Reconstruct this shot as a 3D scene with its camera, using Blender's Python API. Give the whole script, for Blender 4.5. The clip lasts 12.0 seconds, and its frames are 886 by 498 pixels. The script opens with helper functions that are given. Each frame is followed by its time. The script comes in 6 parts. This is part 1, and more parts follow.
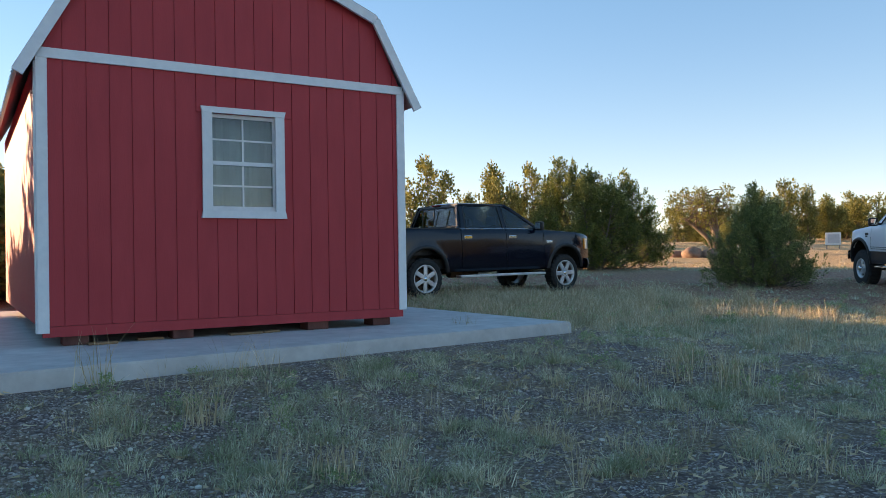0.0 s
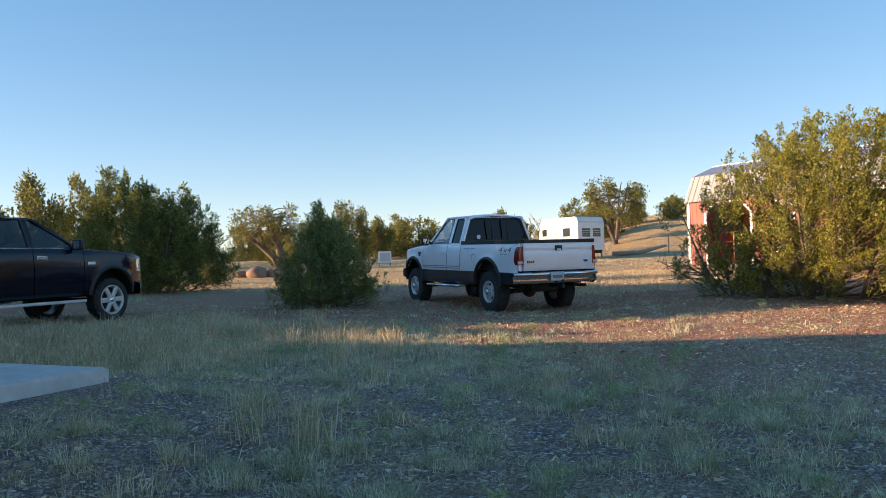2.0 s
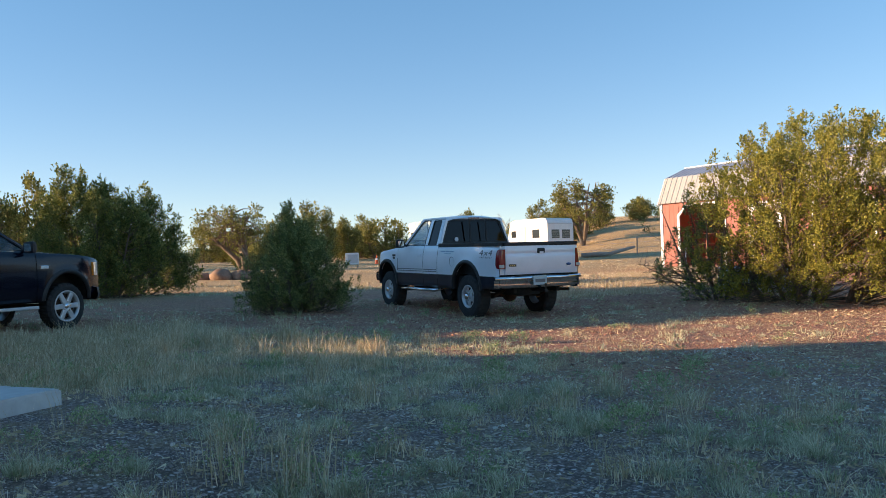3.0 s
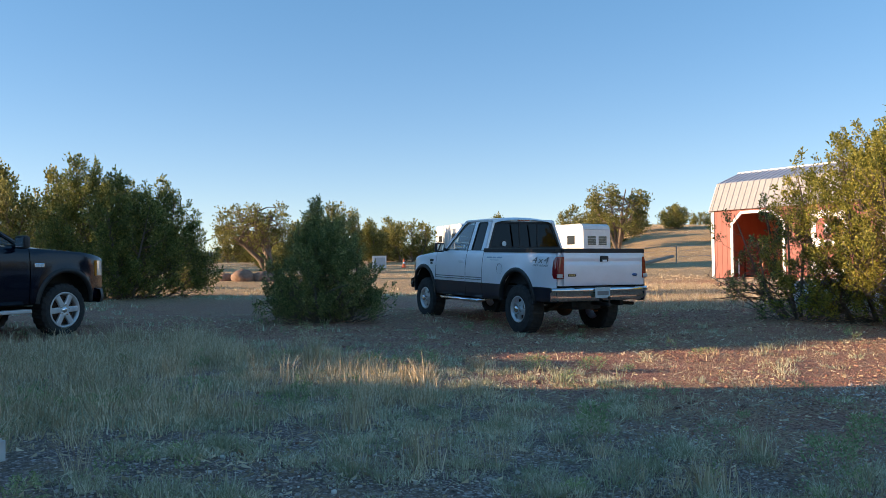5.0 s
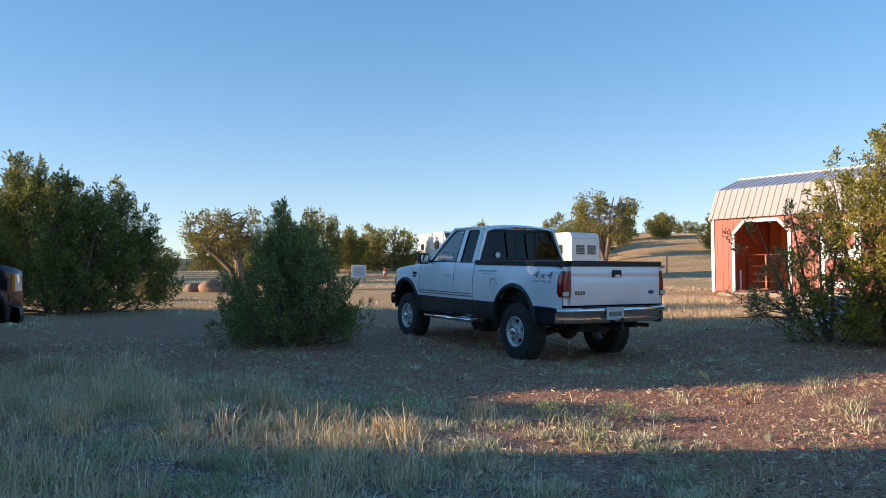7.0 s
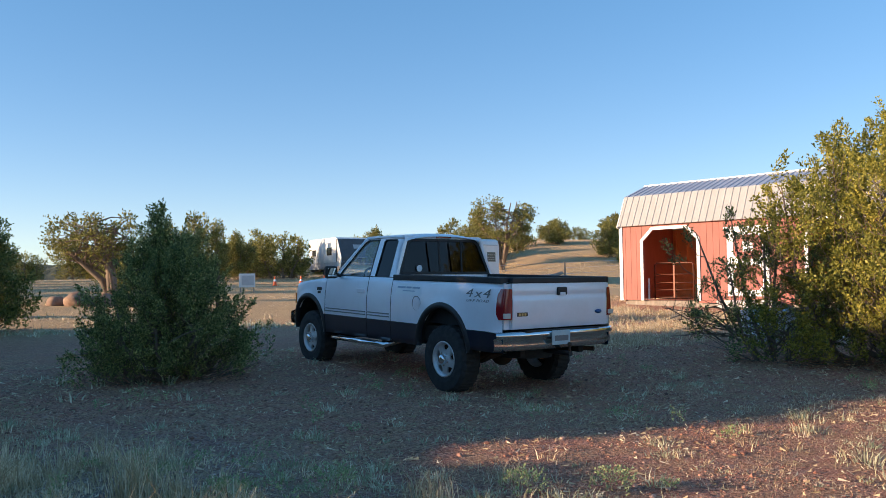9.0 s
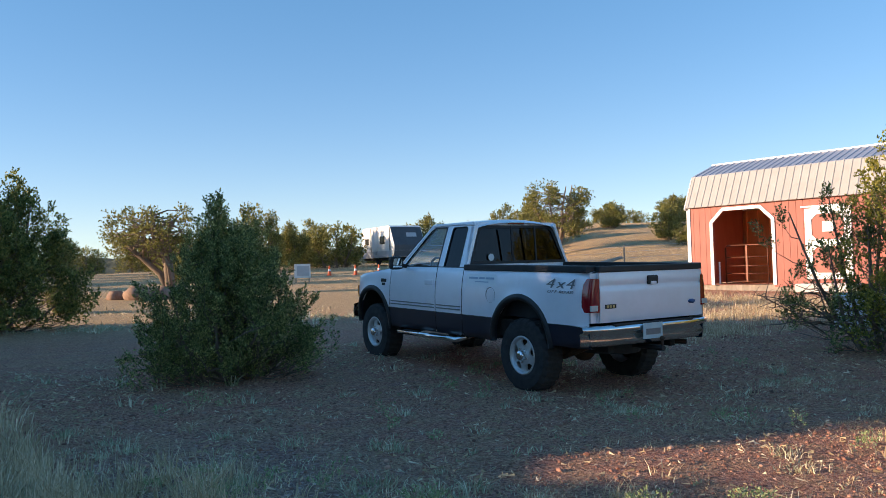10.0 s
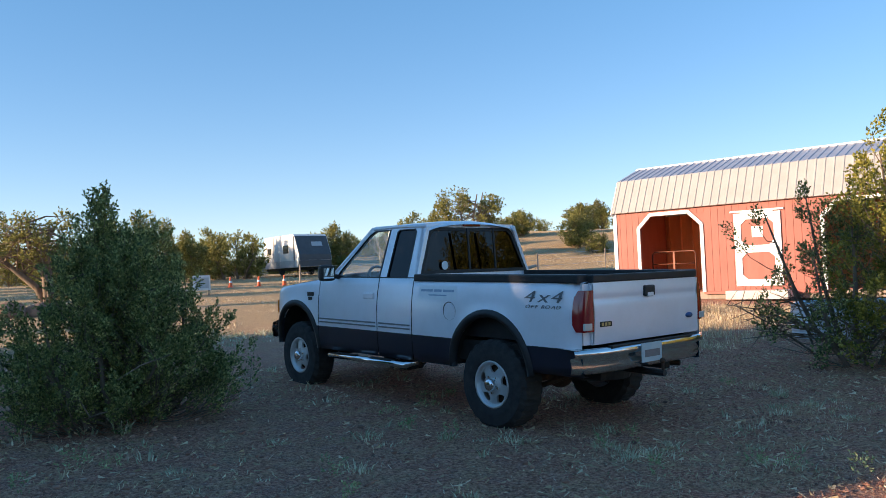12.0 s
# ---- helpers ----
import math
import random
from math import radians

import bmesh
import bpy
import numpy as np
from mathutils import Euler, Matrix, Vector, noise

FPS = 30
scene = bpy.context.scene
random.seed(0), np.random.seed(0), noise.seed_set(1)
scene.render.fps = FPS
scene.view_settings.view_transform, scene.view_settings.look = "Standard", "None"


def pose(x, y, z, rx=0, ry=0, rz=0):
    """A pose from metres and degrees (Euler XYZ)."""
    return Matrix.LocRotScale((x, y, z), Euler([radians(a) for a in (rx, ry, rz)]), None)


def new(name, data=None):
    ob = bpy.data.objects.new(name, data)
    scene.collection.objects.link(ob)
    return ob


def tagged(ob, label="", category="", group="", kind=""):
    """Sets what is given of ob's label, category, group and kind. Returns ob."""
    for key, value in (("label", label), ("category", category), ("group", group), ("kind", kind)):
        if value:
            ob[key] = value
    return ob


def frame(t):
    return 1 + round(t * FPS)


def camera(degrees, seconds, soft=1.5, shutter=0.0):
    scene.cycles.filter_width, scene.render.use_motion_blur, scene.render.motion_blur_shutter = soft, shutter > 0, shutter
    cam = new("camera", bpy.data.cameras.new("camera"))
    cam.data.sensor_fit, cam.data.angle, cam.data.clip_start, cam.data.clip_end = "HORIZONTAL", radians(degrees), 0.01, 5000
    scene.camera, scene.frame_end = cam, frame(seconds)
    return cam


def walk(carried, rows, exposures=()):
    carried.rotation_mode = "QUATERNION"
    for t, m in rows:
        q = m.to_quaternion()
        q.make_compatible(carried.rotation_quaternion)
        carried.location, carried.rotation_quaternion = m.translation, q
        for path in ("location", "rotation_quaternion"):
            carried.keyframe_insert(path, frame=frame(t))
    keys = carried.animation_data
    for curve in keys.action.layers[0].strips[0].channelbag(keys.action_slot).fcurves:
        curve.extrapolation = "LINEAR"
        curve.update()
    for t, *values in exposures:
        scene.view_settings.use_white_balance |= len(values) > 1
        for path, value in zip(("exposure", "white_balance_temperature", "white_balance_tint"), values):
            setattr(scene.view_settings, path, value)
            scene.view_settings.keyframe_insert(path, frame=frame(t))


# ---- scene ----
cam = camera(58.8, 12.0, soft=0.8)
METRES, EYE, TURN = 10.48, 1.32, 3.0
ROWS = [
    (0.0, 0.0, 0.0, 0.0, 0.01, 0.59, 0.94),
    (0.5, 0.012, 0.0342, -0.0007, -6.97, 0.83, 1.36),
    (1.0, 0.0237, 0.0676, 0.0012, -15.78, 1.28, 1.47),
    (1.5, 0.03, 0.1045, 0.0048, -27.36, 1.41, 1.6),
    (2.0, 0.0404, 0.1367, 0.0045, -30.94, 1.2, 1.9),
    (2.5, 0.0512, 0.1666, 0.0075, -33.51, 1.08, 1.86),
    (3.0, 0.0527, 0.206, 0.0104, -33.58, 1.17, 1.93),
    (3.5, 0.063, 0.2456, 0.0091, -34.09, 1.64, 1.57),
    (5.5, 0.1359, 0.4138, 0.0186, -31.52, 1.48, 0.43),
    (6.0, 0.159, 0.4526, 0.0206, -32.61, 1.68, 0.6),
    (6.5, 0.1854, 0.4894, 0.0233, -33.08, 2.02, 0.49),
    (8.5, 0.2573, 0.6551, 0.0408, -37.55, 1.8, 0.19),
    (9.0, 0.2746, 0.6897, 0.0434, -41.34, 2.36, 0.77),
    (9.5, 0.2856, 0.7248, 0.0433, -38.2, 2.46, 1.19),
    (10.0, 0.2987, 0.7615, 0.0485, -37.68, 1.46, 1.78),
    (10.5, 0.3164, 0.7973, 0.0495, -35.01, 2.04, 1.4),
    (11.0, 0.3283, 0.838, 0.0494, -34.65, 2.02, 1.44),
    (11.5, 0.3442, 0.8753, 0.0495, -41.12, 1.69, 1.93),
    (12.0, 0.3648, 0.9207, 0.0513, -44.88, 1.9, 2.35),
]
walk(cam, [(t, pose(0, 0, EYE, 0, 0, TURN) @ pose(METRES * x, METRES * y, METRES * z, 90 + pitch, roll, yaw)) for t, x, y, z, yaw, pitch, roll in ROWS],
     exposures=[(0.0, 1.76, 7900, 20), (0.5, 1.8, 7900, 20), (1.5, 1.62, 7400, 17), (3.5, 1.45, 6900, 15), (6.0, 1.4, 6600, 15), (10.0, 1.4, 6500, 15), (12.0, 1.5, 6500, 15)])

# ---- light ----
SUN_AZ, SUN_EL = radians(-68), radians(11.0)   # from north (+y), clockwise
world = bpy.data.worlds.new("sky_world")
scene.world = world
world.use_nodes = True
wn = world.node_tree.nodes
sky = wn.new("ShaderNodeTexSky")
sky.sky_type = "NISHITA"
sky.sun_disc = False
sky.sun_elevation, sky.sun_rotation = SUN_EL, SUN_AZ
sky.altitude, sky.air_density, sky.dust_density, sky.ozone_density = 1900, 1.0, 0.05, 2.4
wn["Background"].inputs["Strength"].default_value = 0.15
# gamma evens out the sky's brightness, which lifts the light in the shade
sky_flatten = wn.new("ShaderNodeGamma")
sky_flatten.inputs["Gamma"].default_value = 0.62
vivid = wn.new("ShaderNodeHueSaturation")
vivid.inputs["Hue"].default_value, vivid.inputs["Saturation"].default_value, vivid.inputs["Value"].default_value = 0.509, 1.28, 0.95
world.node_tree.links.new(sky.outputs["Color"], vivid.inputs["Color"])
world.node_tree.links.new(vivid.outputs["Color"], sky_flatten.inputs["Color"])
world.node_tree.links.new(sky_flatten.outputs["Color"], wn["Background"].inputs["Color"])
sun_dir = Vector((math.sin(SUN_AZ) * math.cos(SUN_EL), math.cos(SUN_AZ) * math.cos(SUN_EL), math.sin(SUN_EL)))
sun = new("sun", bpy.data.lights.new("sun", "SUN"))
sun.data.energy, sun.data.angle, sun.data.color = 3.4, radians(0.6), (1.0, 0.74, 0.48)
sun.rotation_euler = sun_dir.to_track_quat("Z", "Y").to_euler()

# ---- materials ----
def nodes_of(name, rough=0.8, metal=0.0):
    m = bpy.data.materials.new(name)
    m.use_nodes = True
    nt = m.node_tree
    b = nt.nodes["Principled BSDF"]
    b.inputs["Roughness"].default_value = rough
    b.inputs["Metallic"].default_value = metal
    return m, nt, b


def link(nt, a, b):
    nt.links.new(a, b)


def noise_fac(nt, scale, detail=4.0, rough=0.6, stretch=None, coords="Object"):
    tc = nt.nodes.new("ShaderNodeTexCoord")
    out = tc.outputs[coords]
    if stretch:
        mp = nt.nodes.new("ShaderNodeMapping")
        mp.inputs["Scale"].default_value = stretch
        link(nt, out, mp.inputs["Vector"])
        out = mp.outputs["Vector"]
    n = nt.nodes.new("ShaderNodeTexNoise")
    n.inputs["Scale"].default_value = scale
    n.inputs["Detail"].default_value = detail
    n.inputs["Roughness"].default_value = rough
    link(nt, out, n.inputs["Vector"])
    return n.outputs["Fac"]


def ramp(nt, fac, stops):
    r = nt.nodes.new("ShaderNodeValToRGB")
    e = r.color_ramp.elements
    while len(e) < len(stops):
        e.new(0.5)
    for el, (p, c) in zip(e, stops):
        el.position, el.color = p, (*c, 1)
    link(nt, fac, r.inputs["Fac"])
    return r.outputs["Color"]


def mixc(nt, fac, a, b, mode="MIX"):
    m = nt.nodes.new("ShaderNodeMix")
    m.data_type, m.blend_type = "RGBA", mode
    for sock, v in ((m.inputs[0], fac), (m.inputs[6], a), (m.inputs[7], b)):
        if hasattr(v, "links"):
            link(nt, v, sock)
        elif isinstance(v, (int, float)):
            sock.default_value = v
        else:
            sock.default_value = (*v, 1)
    return m.outputs[2]


def bump(nt, b, fac, strength=0.3, dist=0.01):
    n = nt.nodes.new("ShaderNodeBump")
    n.inputs["Strength"].default_value = strength
    n.inputs["Distance"].default_value = dist
    link(nt, fac, n.inputs["Height"])
    link(nt, n.outputs["Normal"], b.inputs["Normal"])


def simple(name, c1, c2, rough=0.7, metal=0.0, scale=8.0, stretch=None, bmp=0.15, bscale=60.0, dist=0.004):
    """Two-tone mottled surface with fine relief."""
    m, nt, b = nodes_of(name, rough, metal)
    col = ramp(nt, noise_fac(nt, scale, 5, 0.65, stretch), [(0.3, c1), (0.7, c2)])
    link(nt, col, b.inputs["Base Color"])
    if bmp:
        bump(nt, b, noise_fac(nt, bscale, 3, 0.6, stretch), bmp, dist)
    return m


def paint(name, col, coat=1.0, rough=0.35, metal=0.3, dust=(0.3, 0.25, 0.2), dusty=0.15):
    """Car paint with a clear coat and some dust low down by noise."""
    m, nt, b = nodes_of(name, rough, metal)
    f = ramp(nt, noise_fac(nt, 3.0, 6, 0.7), [(0.45, (0, 0, 0)), (0.8, (dusty,) * 3)])
    link(nt, mixc(nt, f, col, dust), b.inputs["Base Color"])
    b.inputs["Coat Weight"].default_value = coat
    b.inputs["Coat Roughness"].default_value = 0.06
    return m


def glass(name, tint=(0.6, 0.7, 0.68), rough=0.02):
    m, nt, b = nodes_of(name, rough)
    b.inputs["Base Color"].default_value = (*tint, 1)
    b.inputs["Transmission Weight"].default_value = 1.0
    b.inputs["IOR"].default_value = 1.01
    b.inputs["Coat Weight"].default_value = 1.0
    b.inputs["Coat Roughness"].default_value = 0.02
    return m


def leafy(name, c1, c2, c3=None, scale=1.2, lo=(0.7, 0.75, 0.7), hi=(1.15, 1.1, 1.0), normal_up=0.0, soft=0.3):
    m, nt, b = nodes_of(name, 0.6)
    g = nt.nodes.new("ShaderNodeNewGeometry")
    col = ramp(nt, g.outputs["Random Per Island"], [(0.0, c1), (0.65, c2), (1.0, c3 or c2)])
    big = ramp(nt, noise_fac(nt, scale, 3), [(0.36, lo), (0.66, hi)])
    col = mixc(nt, 1.0, col, big, "MULTIPLY")
    link(nt, col, b.inputs["Base Color"])
    tr = nt.nodes.new("ShaderNodeBsdfTranslucent")
    if normal_up:
        # shading normals turned upward, to brighten the blades with more skylight
        nm = mixc(nt, normal_up, g.outputs["Normal"], (0.0, 0.0, 1.0))
        link(nt, nm, b.inputs["Normal"])
    link(nt, col, tr.inputs["Color"])
    mx = nt.nodes.new("ShaderNodeMixShader")
    mx.inputs[0].default_value = soft
    out = nt.nodes["Material Output"]
    link(nt, b.outputs[0], mx.inputs[1])
    link(nt, tr.outputs[0], mx.inputs[2])
    link(nt, mx.outputs[0], out.inputs["Surface"])
    return m


RED = simple("red_siding_paint", (0.46, 0.03, 0.038), (0.54, 0.042, 0.05), 0.62, 0, 5, (1, 1, 0.25), 0.25, 90)
RED_BARN = simple("faded_red_siding_paint", (0.33, 0.105, 0.08), (0.4, 0.135, 0.105), 0.65, 0, 4, (1, 1, 0.25), 0.25, 90)
WHITE = simple("white_trim_paint", (0.72, 0.73, 0.74), (0.82, 0.82, 0.82), 0.5, 0, 10, None, 0.08, 120)
CONCRETE = simple("concrete", (0.48, 0.45, 0.43), (0.66, 0.63, 0.6), 0.85, 0, 3.5, None, 0.3, 70)
WOOD = simple("bare_wood", (0.20, 0.10, 0.05), (0.36, 0.2, 0.1), 0.8, 0, 6, (1, 1, 0.15), 0.3, 50)
WEATHERED = simple("weathered_wood", (0.2, 0.17, 0.14), (0.38, 0.33, 0.28), 0.85, 0, 7, (1, 1, 0.2), 0.4, 50)
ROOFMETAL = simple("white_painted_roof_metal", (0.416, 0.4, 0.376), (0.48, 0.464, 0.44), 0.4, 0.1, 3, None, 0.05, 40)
RUBBER = simple("tyre_rubber", (0.018, 0.018, 0.018), (0.045, 0.042, 0.04), 0.85, 0, 14, None, 0.4, 120)
BLACK = simple("black_plastic", (0.012, 0.012, 0.013), (0.025, 0.024, 0.024), 0.55, 0, 10, None, 0.1, 150)
DARK = simple("dark_underbody", (0.012, 0.011, 0.01), (0.03, 0.026, 0.022), 0.9, 0, 6)
CHROME = simple("chrome", (0.7, 0.7, 0.7), (0.82, 0.82, 0.82), 0.12, 1.0, 6, None, 0.0)
ALLOY = simple("alloy", (0.6, 0.6, 0.6), (0.7, 0.7, 0.7), 0.4, 0.55, 8, None, 0.0)
SILVER = paint("silver_paint", (0.88, 0.87, 0.91), 0.7, 0.34, 0.1, dusty=0.12)
NAVY = paint("dark_lower_paint", (0.01, 0.014, 0.03), 0.5, 0.35, 0.1, dusty=0.03)
BLACKPAINT = paint("black_paint", (0.003, 0.005, 0.014), 0.4, 0.2, 0.0, dusty=0.0)
BLACKPAINT.node_tree.nodes["Principled BSDF"].inputs["Specular IOR Level"].default_value = 0.22
GLASS = glass("window_glass")
TINT = glass("tinted_glass", (0.002, 0.0022, 0.0025))
TINT.node_tree.nodes["Principled BSDF"].inputs["Coat Weight"].default_value = 0.7
DIM = glass("dim_privacy_glass", (0.22, 0.28, 0.31))
SMOKE = glass("smoked_glass", (0.86, 0.93, 0.91))
BARK = simple("juniper_bark", (0.12, 0.085, 0.06), (0.28, 0.22, 0.17), 0.9, 0, 9, (1, 1, 0.2), 0.6, 40, 0.02)
LEAF = leafy("juniper_foliage", (0.09, 0.12, 0.035), (0.23, 0.26, 0.07), (0.42, 0.4, 0.12))
LEAF_DARK = leafy("dark_juniper_leaves", (0.08, 0.105, 0.04), (0.26, 0.3, 0.1), (0.6, 0.6, 0.25), 3.0)
# far trees: some of the evening sun's gold put into the leaf colour
LEAF_FAR = leafy("sun_gilded_juniper_leaves", (0.12, 0.125, 0.035), (0.26, 0.25, 0.07), (0.42, 0.38, 0.12))
# the low sun's yellow is put into this juniper's leaf colour
LEAF_SUNLIT = leafy("sunlit_juniper_foliage", (0.14, 0.15, 0.03), (0.36, 0.34, 0.06), (0.6, 0.52, 0.12), soft=0.36)


# ---- building blocks ----
def mesh_ob(name, bm, mat, parent=None, label="", smooth=False):
    me = bpy.data.meshes.new(name)
    bm.normal_update()
    bm.to_mesh(me)
    bm.free()
    for m in (mat if isinstance(mat, (list, tuple)) else [mat]):
        me.materials.append(m)
    if smooth:
        for p in me.polygons:
            p.use_smooth = True
    ob = new(name, me)
    if parent:
        ob.parent = parent
    if label:
        tagged(ob, label)
    return ob


def part(name, bm, material, parent, label="", smooth=False):
    return mesh_ob(name, bm, material, parent, label, smooth)


def thing(name, m, label, category, group="", kind=""):
    e = new(name)
    e.empty_display_size = 0.2
    e.matrix_basis = m
    return tagged(e, label, category, group, kind)


def box(x0, y0, z0, x1, y1, z1, bev=0.0, bm=None, m=None):
    own = bm or bmesh.new()
    r = bmesh.ops.create_cube(own, size=1)
    mat = Matrix.Translation(((x0 + x1) / 2, (y0 + y1) / 2, (z0 + z1) / 2)) @ Matrix.Diagonal((x1 - x0, y1 - y0, z1 - z0, 1))
    bmesh.ops.transform(own, matrix=(m @ mat) if m else mat, verts=r["verts"])
    if bev:
        es = {e for v in r["verts"] for e in v.link_edges}
        bmesh.ops.bevel(own, geom=list(es), offset=bev, segments=2, affect="EDGES", profile=0.6)
    return own


def tube(pts, r, bm=None, sides=8, r1=None, cap=True):
    """A round bar along points, tapering from r to r1."""
    bm = bm or bmesh.new()
    pts = [Vector(p) for p in pts]
    r1 = r if r1 is None else r1
    rings = []
    for i, p in enumerate(pts):
        d = (pts[min(i + 1, len(pts) - 1)] - pts[max(i - 1, 0)]).normalized()
        a = d.orthogonal().normalized() if abs(d.z) > 0.9 else d.cross(Vector((0, 0, 1))).normalized()
        b = d.cross(a)
        rr = r + (r1 - r) * i / max(1, len(pts) - 1)
        rings.append([bm.verts.new(p + rr * (a * math.cos(2 * math.pi * k / sides) + b * math.sin(2 * math.pi * k / sides))) for k in range(sides)])
    for q, s in zip(rings, rings[1:]):
        for k in range(sides):
            bm.faces.new((q[k], q[(k + 1) % sides], s[(k + 1) % sides], s[k]))
    if cap:
        bm.faces.new(rings[0][::-1])
        bm.faces.new(rings[-1])
    return bm


def plate(outer, holes, to3d, thick, bm=None):
    """A flat sheet with holes: 2D outlines laid into space by to3d(a, b, depth), thick deep."""
    bm = bm or bmesh.new()
    edges, loops = [], []
    for lp in [outer] + list(holes):
        vs = [bm.verts.new((a, b, 0)) for a, b in lp]
        loops.append(vs)
        edges += [bm.edges.new((vs[i], vs[(i + 1) % len(vs)])) for i in range(len(vs))]
    fill = bmesh.ops.triangle_fill(bm, edges=edges, use_beauty=True, use_dissolve=False)
    faces = [g for g in fill["geom"] if isinstance(g, bmesh.types.BMFace)]
    verts = [v for lp in loops for v in lp]
    back = {v: bm.verts.new(v.co) for v in verts}
    for fc in faces:
        bm.faces.new([back[v] for v in fc.verts][::-1])
    for lp in loops:
        for i in range(len(lp)):
            a, b = lp[i], lp[(i + 1) % len(lp)]
            bm.faces.new((a, b, back[b], back[a]))
    for v in verts:
        a, b = v.co.x, v.co.y
        v.co = to3d(a, b, 0)
        back[v].co = to3d(a, b, thick)
    bmesh.ops.recalc_face_normals(bm, faces=bm.faces[:])
    return bm


def grid(fn, us, vs, bm=None, flip=False):
    """A sheet fn(u, v) -> point over the stations us, vs."""
    bm = bm or bmesh.new()
    g = [[bm.verts.new(fn(u, v)) for v in vs] for u in us]
    for i in range(len(us) - 1):
        for j in range(len(vs) - 1):
            q = (g[i][j], g[i + 1][j], g[i + 1][j + 1], g[i][j + 1])
            bm.faces.new(q[::-1] if flip else q)
    return bm


def lathe(profile, n=24, axis="x", bm=None):
    """Turn (radius, along) pairs round an axis."""
    bm = bm or bmesh.new()
    rings = []
    for r, a in profile:
        ring = []
        for k in range(n):
            c, s = r * math.cos(2 * math.pi * k / n), r * math.sin(2 * math.pi * k / n)
            ring.append(bm.verts.new((a, c, s) if axis == "x" else (c, s, a)))
        rings.append(ring)
    for q, s in zip(rings, rings[1:]):
        for k in range(n):
            bm.faces.new((q[k], q[(k + 1) % n], s[(k + 1) % n], s[k]))
    bmesh.ops.recalc_face_normals(bm, faces=bm.faces[:])
    return bm


def linspace(a, b, n):
    return [a + (b - a) * i / (n - 1) for i in range(n)]


# ---- ground ----
SLAB_MID, SLAB_U = Vector((-3.0, 9.6)), Vector((0.859, 0.511))


def gz(x, y):
    """Height of the ground: rises gently away from the start, and is filled up round the slab."""
    z = 0.031 * max(y, -30) + 0.012 * max(0.0, min(x, 40) - 10)
    if y > 70:
        z = 2.17 + 0.012 * max(0.0, min(x, 40) - 10)
    z += 0.05 * noise.noise((x * 0.13, y * 0.13, 0)) * min(1, abs(y) / 6) + 0.012 * noise.noise((x * 0.9, y * 0.9, 4))
    # a low hillside beyond the barn
    up = min(1.0, max(0.0, (0.75 * x + 0.66 * y - 48) / 37)) if x > 0 else 0.0
    if up > 0:
        across = min(1.0, max(0.0, (math.degrees(math.atan2(x, y)) - 34) / 9))
        z += 3.5 * up * up * (3 - 2 * up) * across * across * (3 - 2 * across)
    p = Vector((x, y)) - SLAB_MID
    a, b = p.dot(SLAB_U), p.dot(Vector((-SLAB_U.y, SLAB_U.x)))
    d = math.hypot(max(0, abs(a) - 3.5), max(0, abs(b) - 3.0))
    if d < 2.6:
        t = 1 - d / 2.6
        t = t * t * (3 - 2 * t)
        z += (max(z, 0.42) - z) * t
    return z - 0.09 * math.exp(-((x - 9.4) ** 2 / 5 + (y - 16.3) ** 2 / 10))


def stations(lo, hi, fine_lo, fine_hi, step, grow=1.14):
    v = list(np.arange(fine_lo, fine_hi + 1e-6, step))
    s, a = step, fine_lo
    while a > lo:
        s *= grow
        a -= s
        v.insert(0, a)
    s, a = step, fine_hi
    while a < hi:
        s *= grow
        a += s
        v.append(a)
    return v


